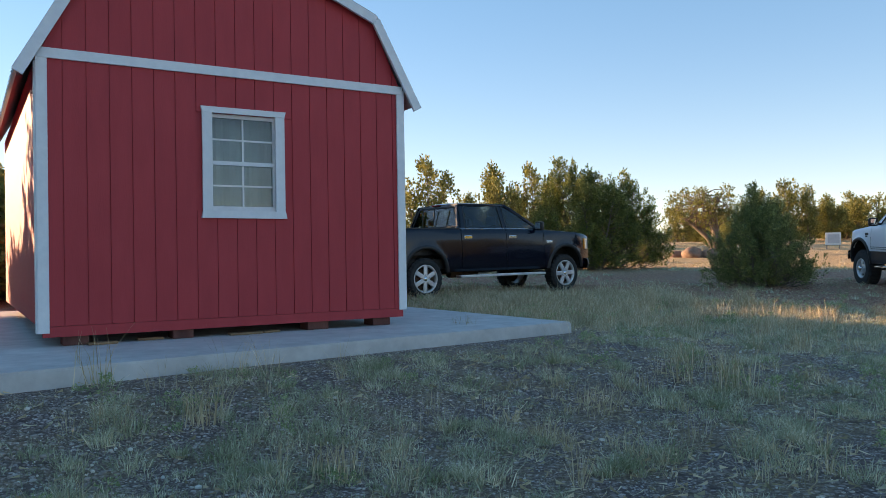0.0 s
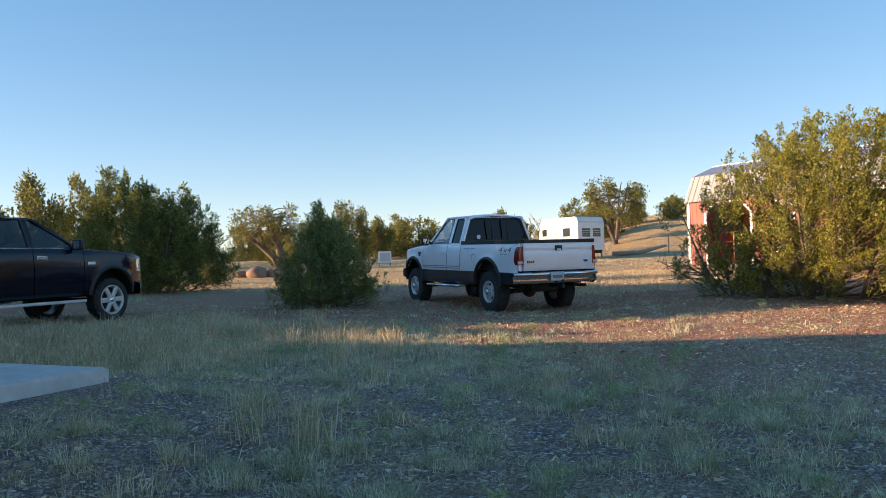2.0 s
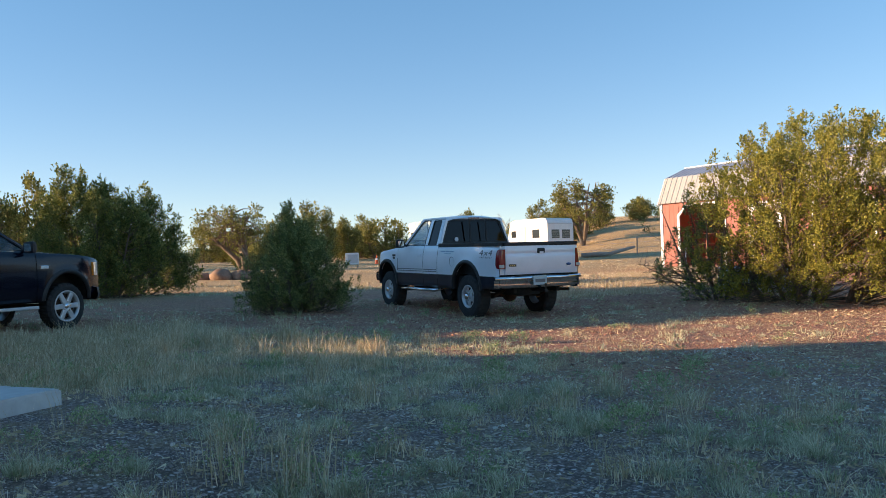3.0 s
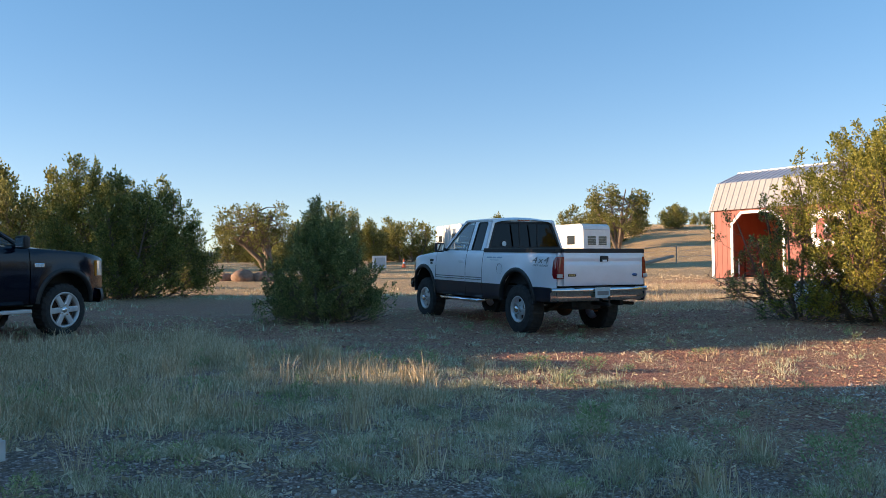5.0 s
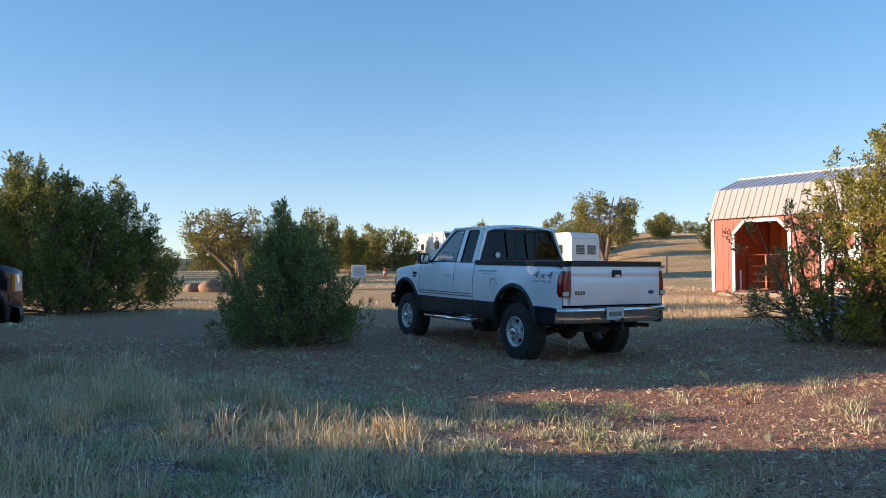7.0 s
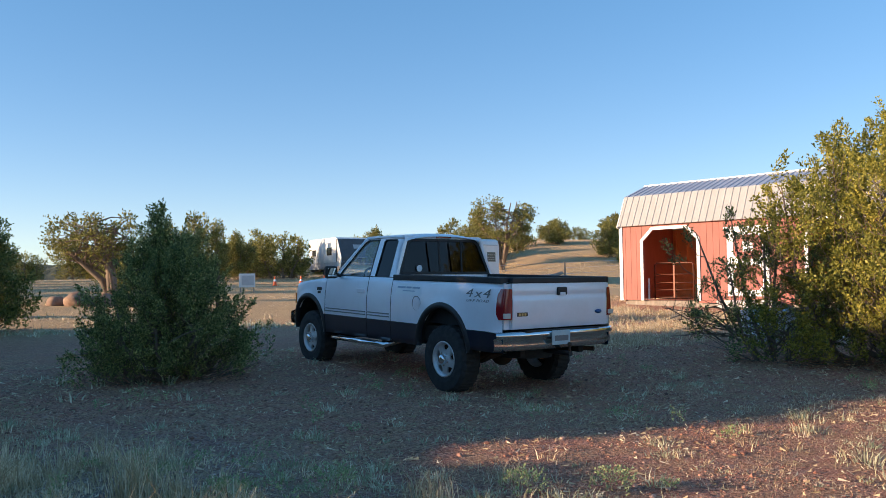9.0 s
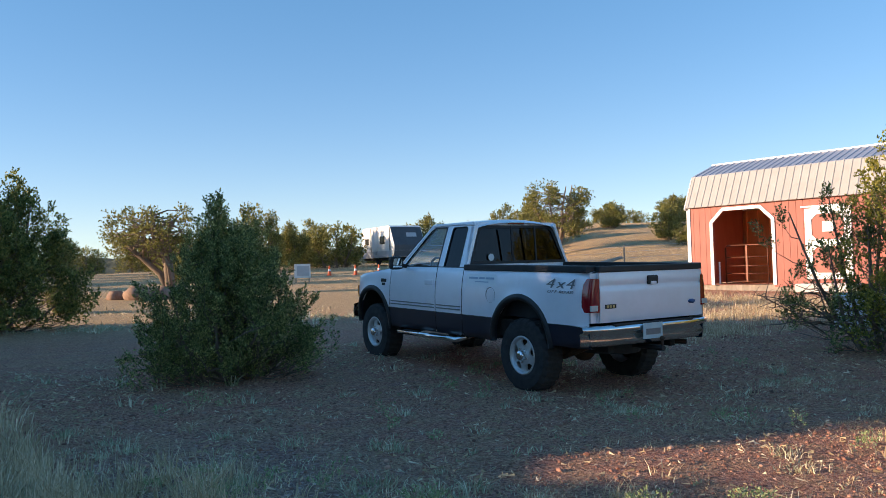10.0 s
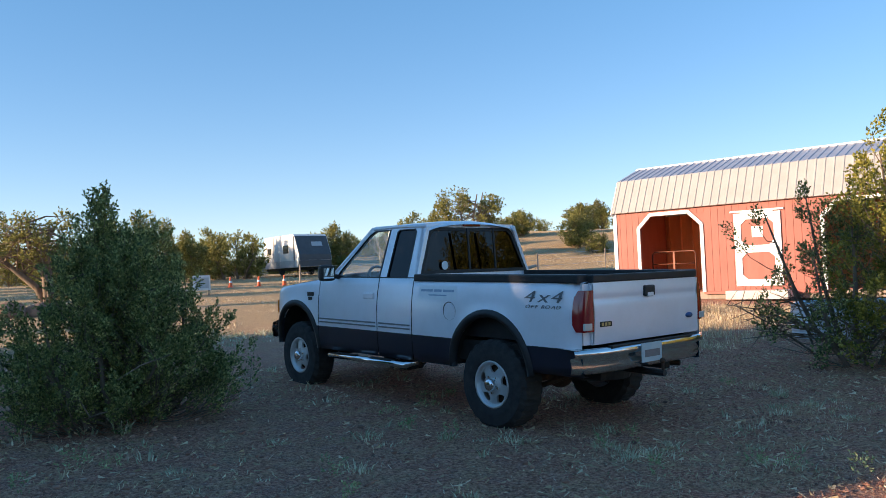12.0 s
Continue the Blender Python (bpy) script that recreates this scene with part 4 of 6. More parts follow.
    bm = lathe([(0.001, -0.006), (1.0, -0.006), (1.0, 0.006)], 24)
    o = part("badge", bm, DECAL_B, gate, "small oval badge", True)
    o.matrix_basis = Matrix.Translation((tg - 0.16, TAIL - 0.058, tgz0 + 0.17)) @ Matrix.Rotation(radians(90), 4, "Z") @ Matrix.Diagonal((1, 0.055, 0.025, 1))
    part("emblem", box(-tg + 0.07, TAIL - 0.062, tgz0 + 0.15, -tg + 0.23, TAIL - 0.053, tgz0 + 0.195, 0.003), BLACK, gate)
    for i in range(3):
        part("emblem_bar", box(-tg + 0.085 + 0.045 * i, TAIL - 0.064, tgz0 + 0.158, -tg + 0.115 + 0.045 * i, TAIL - 0.0615, tgz0 + 0.187, 0.0), GOLD, gate)
    for sx in (-1, 1):
        def lamp(u, v):
            z = P["tlz"][0] + v * (P["tlz"][1] - P["tlz"][0])
            deep = (0.075 - 0.015 * v ** 3) * (1 - 0.45 * abs(2 * v - 1) ** 6)
            if u < 0.5:
                k = u / 0.5
                return Vector((sx * (tg + 0.006 + (half(TAIL, z) - 0.012 - tg) * k), TAIL - 0.05 + 0.012 * k ** 3, z))
            k = (u - 0.5) / 0.5
            y = TAIL - 0.038 + (deep + 0.038) * k
            return Vector((sx * (half(max(y, TAIL), z) + 0.012 - 0.02 * max(0, 1 - k / 0.25) ** 2), y, z))
        bm = grid(lamp, linspace(0, 1, 17), linspace(0, 1, 7), flip=sx < 0)
        lm = part("tail_light", bm, RED_LENS, t, "red tail light with a pale reverse lens", True)
        part("reverse_lens", box(min(sx * (tg + 0.03), sx * (tg + 0.13)), TAIL - 0.054, P["tlz"][0] + 0.015, max(sx * (tg + 0.03), sx * (tg + 0.13)), TAIL - 0.03, P["tlz"][0] + 0.075, 0.006), WHITE_LENS, lm)
        part("lamp_backing", box(min(sx * (tg + 0.004), sx * (HW - 0.07)), TAIL + 0.0, tgz0, max(sx * (tg + 0.004), sx * (HW - 0.07)), TAIL + 0.02, RAIL - 0.01), body, t)
    # rear bumper
    bz0, bz1 = P["rbz"]
    def rb(u, v):
        x = u * (HW + 0.03)
        e = abs(u) ** 6
        prof = [(0.02, 0.0), (0.085, 0.01), (0.1, 0.3), (0.085, 0.62), (0.14, 0.72), (0.13, 0.97), (0.05, 1.0), (-0.02, 1.0)]
        d, h = prof[v]
        return Vector((x, TAIL + 0.03 - d + 0.12 * e, bz0 + h * (bz1 - bz0)))
    bump_ = part("rear_bumper", grid(rb, linspace(-1, 1, 33), list(range(8)), flip=True), CHROME if P["chrome_bumper"] else BLACK, t, "chrome step bumper", True)
    part("bumper_step", box(-0.62, TAIL - 0.1, bz1 - 0.004, 0.62, TAIL - 0.03, bz1 + 0.012, 0.005), BLACK, bump_)
    part("number_plate", box(-0.24, TAIL - 0.13, bz0 + 0.05, 0.065, TAIL - 0.12, bz1 + 0.002, 0.003), PLATE, bump_, "pale blue number plate")
    part("plate_bar", box(-0.2, TAIL - 0.1335, bz0 + 0.095, 0.03, TAIL - 0.131, bz0 + 0.16, 0.001), DECAL_G, bump_)
    part("hitch", tube([(0, TAIL + 0.3, bz0 - 0.06), (0, TAIL - 0.2, bz0 - 0.06)], 0.032, sides=8), BLACK, t)
    bm = tube([(0, TAIL - 0.18, bz0 - 0.06), (0, TAIL - 0.18, bz0 + 0.03)], 0.014, sides=8)
    bmesh.ops.create_uvsphere(bm, u_segments=12, v_segments=8, radius=0.027, matrix=Matrix.Translation((0, TAIL - 0.18, bz0 + 0.05)))
    part("hitch_ball", bm, RUST, t, smooth=True)
    # running gear
    R = P["r"]
    bm = tube([(-0.75, 0, R), (0.75, 0, R)], 0.05, sides=10)
    bmesh.ops.create_uvsphere(bm, u_segments=14, v_segments=10, radius=0.15, matrix=Matrix.Translation((0.05, 0, R)))
    part("rear_axle", bm, RUST, t, smooth=True)
    part("front_axle", tube([(-0.7, WB, R), (0.7, WB, R)], 0.05, sides=10), RUST, t)
    part("drive_shaft", tube([(0.05, 0.1, R + 0.02), (0, 1.9, SILL + 0.05)], 0.045, sides=10), RUST, t)
    for sx in (-1, 1):
        part("frame_rail", box(sx * 0.5 - 0.04, TAIL + 0.1, SILL - 0.04, sx * 0.5 + 0.04, NOSE - 0.4, SILL + 0.1, 0.01), DARK, t)
        part("leaf_spring", tube([(sx * 0.55, -0.75, SILL + 0.02), (sx * 0.55, -0.3, R - 0.02), (sx * 0.55, 0.3, R - 0.02), (sx * 0.55, 0.75, SILL + 0.02)], 0.028, sides=6), RUST, t)
        part("shock_absorber", tube([(sx * 0.62, -0.18, R - 0.08), (sx * 0.5, -0.1, SILL + 0.3)], 0.035, sides=8), COPPER if P["fuel"] else DARK, t)
    bm = tube([(0.45, 1.6, SILL - 0.03), (0.45, 0.9, SILL - 0.03)], 0.1, sides=12)
    tube([(0.45, 0.9, SILL - 0.03), (0.5, 0.3, SILL + 0.06), (0.62, -0.5, SILL - 0.02), (0.8, TAIL + 0.15, SILL - 0.02)], 0.03, bm, 8)
    part("exhaust", bm, RUST, t)
    part("spare_wheel", lathe([(0.1, -0.1), (0.36, -0.1), (0.39, 0.0), (0.36, 0.1), (0.1, 0.1)], 20, "z"), RUBBER, t).matrix_basis = Matrix.Translation((0, TAIL + 0.62, SILL + 0.0))
    # wheels
    TW = P["tw"]
    for c in (0.0, WB):
        for sx in (-1, 1):
            xo = sx * (HW - 0.03)
            wheel = new("wheel")
            wheel.parent = t
            wheel.matrix_basis = Matrix.Translation((xo, c, R)) @ Matrix.Rotation(0 if sx > 0 else math.pi, 4, "Z") @ Matrix.Rotation(c * 1.3 + sx, 4, "X")
            RR = P["rim"]
            prof = [(RR - 0.01, -TW + 0.01), (RR + 0.02, -TW), (R - 0.05, -TW - 0.005), (R, -TW + 0.035), (R, -0.035), (R - 0.045, 0.006), (RR + 0.06, 0.012), (RR + 0.01, 0.004), (RR - 0.01, -0.012)]
            bm = bmesh.new()
            rings = []
            N = 72
            for j, (rr, xx) in enumerate(prof):
                ring = []
                for k in range(N):
                    cut = 0.014 if j in (3, 4) and (k + (0 if j == 3 else 1)) % 3 == 0 else 0.0
                    q = 2 * math.pi * k / N
                    ring.append(bm.verts.new((xx, (rr - cut) * math.cos(q), (rr - cut) * math.sin(q))))
                rings.append(ring)
            for q, w in zip(rings, rings[1:]):
                for k in range(N):
                    bm.faces.new((q[k], q[(k + 1) % N], w[(k + 1) % N], w[k]))
            bmesh.ops.recalc_face_normals(bm, faces=bm.faces[:])
            part("tyre", bm, RUBBER, wheel)
            rim = part("rim", lathe([(RR, -TW + 0.02), (RR - 0.012, -0.1), (RR - 0.012, -0.03), (RR, -0.004), (RR - 0.008, 0.006), (RR - 0.028, -0.006), (RR - 0.04, -0.05)], 40), ALLOY, wheel, smooth=True)
            if P["spokes"] == 5:
                # dished disc with five slots
                prev = None
                outer = [((RR - 0.035) * math.cos(2 * math.pi * k / 40), (RR - 0.035) * math.sin(2 * math.pi * k / 40)) for k in range(40)]
                holes = []
                for k in range(5):
                    a0 = 2 * math.pi * k / 5
                    lp = []
                    for rr, da in ((RR * 0.5, -0.12), (RR * 0.74, -0.33), (RR * 0.83, -0.15), (RR * 0.83, 0.15), (RR * 0.74, 0.36), (RR * 0.6, 0.3), (RR * 0.5, 0.12)):
                        lp.append((rr * math.cos(a0 + da), rr * math.sin(a0 + da)))
                    holes.append(lp)
                part("disc", plate(outer, holes, lambda a, b, d: Vector((-0.045 + 0.04 * (1 - min(1, math.hypot(a, b) / RR)) - d, a, b)), 0.02), ALLOY, rim, smooth=False)
            else:
                for k in range(P["spokes"]):
                    part("spoke", box(-0.05, -0.044, 0.04, -0.008, 0.044, RR - 0.012, 0.016, None, Matrix.Rotation(2 * math.pi * k / P["spokes"], 4, "X")), ALLOY, rim)
            part("brake_disc", lathe([(0.001, -0.09), (RR * 0.8, -0.09), (RR * 0.8, -0.11)], 24), RUST, rim)
            part("centre_cap", lathe([(0.001, 0.045), (0.05, 0.043), (0.058, 0.03), (0.06, -0.04)] if P["spokes"] == 5 else [(0.001, 0.004), (0.035, 0.002), (0.06, -0.03)], 20), CHROME, rim, smooth=True)
            for k in range(5):
                a = 2 * math.pi * (k + 0.5) / 5
                part("wheel_nut", lathe([(0.001, 0.0), (0.012, -0.002), (0.013, -0.03)], 8), CHROME, rim).matrix_basis = Matrix.Translation((-0.002, 0.08 * math.cos(a), 0.08 * math.sin(a)))
    # cab upper
    GW, RW = P["gw"]
    lean = (GW - RW) / (ROOF - BELT)
    S = P["side"]
    for sx in (-1, 1):
        to3 = lambda a, b, d, sx=sx: Vector((sx * (GW - (b - BELT) * lean - d), a, b))
        cabs = part("cab_side", plate(S["outer"], [S["front"], S["rear"]], to3, 0.05), body, t)
        for nm, win_, mat in (("side_window", S["front"], P["glass_f"]), ("rear_side_window", S["rear"], P["glass_r"])):
            o = part(nm, plate(win_, [], lambda a, b, d: to3(a, b, 0.012 + d), 0.006), mat, cabs)
            o.visible_shadow = False
            bm = bmesh.new()
            cx, cy = sum(q[0] for q in win_) / len(win_), sum(q[1] for q in win_) / len(win_)
            grow = lambda k: [(cx + (a - cx) * k, cy + (b - cy) * k) for a, b in win_]
            part("window_seal", plate(grow(1.045), [grow(0.985)], lambda a, b, d: to3(a, b, -0.004 + d), 0.02), BLACK, cabs)
        # beltline shelf from door top to window foot
        part("belt_trim", box(min(sx * (GW - 0.06), sx * (GW + 0.022)), D[0] + 0.01, BELT - 0.012, max(sx * (GW - 0.06), sx * (GW + 0.022)), P["apil"], BELT + 0.012, 0.005), BLACK if P["fuel"] else CHROME, t)
        if P["mirror_black"] is not None:
            my = S["front"][1][0] - 0.06
            mir = part("door_mirror", box(-0.1, -0.055, -0.095, 0.1, 0.055, 0.095, 0.045), BLACK, t, "black door mirror")
            mir.matrix_basis = Matrix.Translation((sx * (GW + 0.19), my, BELT + 0.06)) @ Matrix.Rotation(radians(sx * 8), 4, "Z")
            part("mirror_glass", box(-0.066, -0.06, -0.062, 0.066, -0.054, 0.062, 0.0), MIRROR, mir)
            part("mirror_arm", tube([(sx * -0.2, 0.01, -0.06), (sx * -0.07, 0.01, -0.03)], 0.028, sides=8), BLACK, mir)
    outer = S["outer"]
    yr0, yr1 = P["roof_y"]
    def roofp(u, v):
        y = yr0 + (yr1 - yr0) * v
        e = abs(u) ** 4
        return Vector((u * (RW + 0.008), y, ROOF + 0.045 * (1 - u * u) + 0.0 - 0.035 * e - 0.05 * (2 * v - 1) ** 6))
    part("roof", grid(roofp, linspace(-1, 1, 17), linspace(0, 1, 13), flip=True), P["roof_paint"], t, smooth=True)
    for sx in (-1, 1):
        part("drip_rail", tube([(sx * (RW + 0.004), yr0 + 0.03, ROOF - 0.035), (sx * (RW + 0.004), (yr0 + yr1) / 2, ROOF - 0.018), (sx * (RW + 0.004), yr1 - 0.03, ROOF - 0.035)], 0.022, sides=8), P["roof_paint"], t, smooth=True)
    # back of the cab with its window
    yb0, yb1 = P["back_y"]
    bk = lambda a, b, d: Vector((a, yb0 + (yb1 - yb0) * (b - BELT) / (ROOF - BELT) + d, b))
    wz0, wz1 = BELT + 0.07, ROOF - 0.07
    xa, xb = GW - 0.075 - (wz0 - BELT) * lean, GW - 0.075 - (wz1 - BELT) * lean
    rw = [(-xa, wz0), (xa, wz0), (xb, wz1 - 0.05), (xb - 0.06, wz1), (-xb + 0.06, wz1), (-xb, wz1 - 0.05)]
    part("cab_back", plate([(-GW, SILL + 0.2), (GW, SILL + 0.2), (GW, BELT), (RW, ROOF), (-RW, ROOF), (-GW, BELT)], [rw], bk, 0.05), body, t)
    o = part("rear_window", plate(rw, [], lambda a, b, d: bk(a, b, 0.01 + d), 0.006), P["glass_b"], t)
    o.visible_shadow = False
    grow = lambda k: [(a * k, (wz0 + wz1) / 2 + (b - (wz0 + wz1) / 2) * (1 + (k - 1) * 2.5)) for a, b in rw]
    part("window_seal", plate(grow(1.05), [grow(0.985)], lambda a, b, d: bk(a, b, -0.006 + d), 0.02), BLACK, o)
    for x in (-0.2, 0.2):
        part("slider_frame", box(x - 0.012, -0.004, wz0, x + 0.012, 0.012, wz1), BLACK, o).matrix_basis = Matrix(((1, 0, 0, 0), (0, 1, (yb1 - yb0) / (ROOF - BELT), yb0 - BELT * (yb1 - yb0) / (ROOF - BELT)), (0, 0, 1, 0), (0, 0, 0, 1)))
    part("brake_light", box(-0.13, yb1 - 0.03, ROOF - 0.03, 0.13, yb1 + 0.04, ROOF + 0.008, 0.008), RED_LENS, t, "red high brake light")
    # windscreen and bonnet
    ya, za = P["apil"], BELT
    def ws(u, v):
        y = ya + (yr1 - ya) * v + 0.2 * (1 - v) * (1 - u * u) + 0.05 * v * (1 - u * u) - 0.015
        return Vector((u * (GW - 0.03 + (RW - GW + 0.01) * v), y, za - 0.02 + (ROOF - 0.01 - za + 0.02) * v + 0.03 * v * (1 - u * u)))
    o = part("windscreen", grid(ws, linspace(-1, 1, 13), linspace(0, 1, 7), flip=True), P["glass_f"], t, smooth=True)
    o.visible_shadow = False
    for sx in (-1, 1):
        part("pillar", tube([(sx * (GW - 0.02), ya + 0.0, za - 0.04), (sx * (RW + 0.0), yr1 - 0.02, ROOF - 0.03)], 0.034, sides=8), body, t, smooth=True)
    def hood(u, v):
        y = P["cowl"] + (NOSE - 0.03 - P["cowl"]) * v
        z = hoodz(y)
        hwid = half(y, z) - 0.05
        return Vector((u * hwid, y + 0.10 * v ** 3 * (1 - u * u), z + 0.01 + 0.055 * (1 - abs(u) ** 3) * (1 - 0.3 * v)))
    part("bonnet", grid(hood, linspace(-1, 1, 17), linspace(0, 1, 17), flip=True), body, t, smooth=True)
    # front end
    def face(u, v):
        z = SILL + 0.12 + (P["hood1"] - P["hoodr"] - SILL - 0.1) * v
        hwid = half(NOSE - 0.04, z) - 0.02
        return Vector((u * hwid, NOSE - 0.04 + 0.1 * (1 - u * u) + 0.02 * math.sin(math.pi * v), z))
    part("front_panel", grid(face, linspace(-1, 1, 17), linspace(0, 1, 9)), body, t, smooth=True)
    part("grille", box(-0.55, NOSE + 0.02, P["hood1"] - 0.38, 0.55, NOSE + 0.09, P["hood1"] - 0.1, 0.03), BLACK, t)
    for i in range(3):
        part("grille_bar", box(-0.53, NOSE + 0.085, P["hood1"] - 0.33 + 0.08 * i, 0.53, NOSE + 0.1, P["hood1"] - 0.30 + 0.08 * i, 0.004), CHROME, t)
    for sx in (-1, 1):
        hl = P["headz"]
        def hlamp(u, v):
            z = hl[0] + (hl[1] - hl[0]) * v
            y = NOSE - 0.26 + 0.30 * u
            x = half(min(y, NOSE - 0.02), z) + 0.006 - 0.33 * max(0, u - 0.75)
            return Vector((sx * x, y, z))
        h = part("headlight", grid(hlamp, linspace(0, 1, 10), linspace(0, 1, 5), flip=sx < 0), WHITE_LENS, t, smooth=True)
        part("indicator", box(-0.006, NOSE - 0.3, hl[0], 0.006, NOSE - 0.255, hl[1], 0.003), AMBER, h).matrix_basis = Matrix.Translation((sx * (half(NOSE - 0.28, hl[0]) + 0.003), 0, 0))
    def fb(u, v):
        d, h = [(0.0, 0.0), (0.1, 0.05), (0.13, 0.4), (0.11, 0.9), (0.0, 1.0)][v]
        e = abs(u) ** 5
        return Vector((u * (HW - 0.04), NOSE + 0.03 + d - 0.34 * e, P["fbz"][0] + h * (P["fbz"][1] - P["fbz"][0])))
    part("front_bumper", grid(fb, linspace(-1, 1, 25), list(range(5))), P["fb"], t, smooth=True)
    # side steps
    for sx in (-1, 1):
        y0, y1 = D[0] + 0.02, D[-1] - 0.12
        if P["fuel"]:
            x, z = sx * (HW - 0.01), SILL - 0.06
            st = part("step_bar", tube([(sx * (HW - 0.22), y0, z + 0.06), (x, y0 + 0.12, z), (x, y1 - 0.12, z), (sx * (HW - 0.22), y1, z + 0.06)], 0.036, sides=12), CHROME, t, "chrome tubular side step", True)
            for yy in (0.32, 0.72):
                yc = y0 + (y1 - y0) * yy
                part("step_pad", box(-0.03, yc - 0.2, 0.028, 0.03, yc + 0.2, 0.042, 0.006), BLACK, st).matrix_basis = Matrix.Translation((x, 0, z))
        else:
            x0, x1 = sorted((sx * (HW - 0.12), sx * (HW + 0.06)))
            part("running_board", box(x0, y0 - 0.1, SILL - 0.12, x1, y1 + 0.1, SILL - 0.07, 0.012), ALLOY, t, "bright alloy running board")
    # inside the cab
    part("dashboard", box(-GW + 0.08, ya - 0.3, BELT - 0.3, GW - 0.08, ya + 0.05, BELT - 0.01, 0.05), BLACK, t)
    bm = lathe([(0.165, -0.015), (0.185, 0.0), (0.165, 0.015), (0.15, 0.0), (0.165, -0.015)], 24)
    part("steering_wheel", bm, BLACK, t, smooth=True).matrix_basis = Matrix.Translation((-0.42, ya - 0.42, BELT - 0.03)) @ Matrix.Rotation(radians(90), 4, "Z") @ Matrix.Rotation(radians(25), 4, "Y")
    for yy in P["seats"]:
        for x in (-0.42, 0.42):
            part("seat", box(x - 0.26, yy, SILL + 0.25, x + 0.26, yy + 0.5, SILL + 0.45, 0.06), SEAT, t)
            part("seat_back", box(x - 0.25, yy - 0.14, SILL + 0.4, x + 0.25, yy + 0.04, BELT + 0.08, 0.06), SEAT, t)
            part("headrest", box(x - 0.13, yy - 0.14, BELT + 0.1, x + 0.13, yy - 0.04, BELT + 0.28, 0.04), SEAT, t)
    return t, half


SILV = dict(wb=3.53, cap=0.07, hw=0.965, sill=0.56, rail=1.405, belt=1.43, roof=2.025, tail=-1.09, nose=4.43, arch=0.52, archz=0.575, split=0.84, paint=SILVER, low=NAVY,
            hood0=1.42, hood1=1.25, hoodr=0.2, cowl=2.86, doors=[1.16, 1.78, 3.0], fuel=True, handle=SILVER, handle_drop=0.2, mould=DECAL_G, vent=False, flare=True, tgz=0.87,
            tlz=(0.985, 1.34), rbz=(0.62, 0.84), chrome_bumper=True, r=0.43, tw=0.28, rim=0.228, spokes=5, gw=(0.885, 0.68),
            side=dict(outer=[(1.16, 1.42), (2.86, 1.42), (2.78, 1.50), (2.26, 1.98), (2.16, 2.025), (1.26, 2.025), (1.2, 1.98)],
                      front=[(1.83, 1.44), (2.68, 1.44), (2.63, 1.52), (2.22, 1.92), (2.13, 1.965), (1.84, 1.965)],
                      rear=[(1.32, 1.44), (1.68, 1.44), (1.69, 1.935), (1.66, 1.965), (1.39, 1.965), (1.35, 1.935)]),
            apil=2.86, glass_f=SMOKE, glass_r=TINT, glass_b=TINT, mirror_black=True, roof_y=(1.18, 2.2), roof_paint=SILVER, back_y=(1.15, 1.24), headz=(0.95, 1.12), fbz=(0.62, 0.84), fb=CHROME, taper=0.34, seats=[1.95, 1.38])
BLK = dict(wb=3.69, cap=0.03, hw=0.99, sill=0.52, rail=1.36, belt=1.36, roof=1.89, tail=-1.18, nose=4.58, arch=0.5, archz=0.5, split=0.3, paint=BLACKPAINT, low=BLACKPAINT,
           hood0=1.33, hood1=1.25, hoodr=0.07, cowl=3.14, doors=[0.86, 2.02, 3.05], fuel=False, handle=CHROME, handle_drop=0.16, mould=None, vent=True, flare=True, tgz=0.8,
           tlz=(0.98, 1.3), rbz=(0.55, 0.75), chrome_bumper=True, r=0.405, tw=0.27, rim=0.275, spokes=6, gw=(0.9, 0.7),
           side=dict(outer=[(0.82, 1.35), (3.06, 1.35), (2.94, 1.43), (2.3, 1.84), (2.14, 1.89), (1.0, 1.89), (0.95, 1.86)],
                     front=[(2.1, 1.38), (2.9, 1.38), (2.82, 1.44), (2.28, 1.8), (2.16, 1.84), (2.08, 1.84)],
                     rear=[(1.02, 1.38), (2.0, 1.38), (1.98, 1.84), (1.14, 1.84), (1.08, 1.8)]),
           apil=3.06, glass_f=DIM, glass_r=DIM, glass_b=DIM, mirror_black=True, roof_y=(0.96, 2.2), roof_paint=BLACKPAINT, back_y=(0.86, 0.97), headz=(0.92, 1.16), fbz=(0.48, 0.72), fb=BLACK, taper=0.2, seats=[2.15, 1.2])

SILVER_AT = Matrix.Translation((9.57, 15.145, 0.37)) @ Matrix.Rotation(radians(-1.0), 4, "Z") @ Matrix.Rotation(radians(1.7), 4, "X")
pick, half_w = pickup("silver_pickup", SILVER_AT, SILV, "silver extended-cab pickup with dark lower band, on bare dirt")
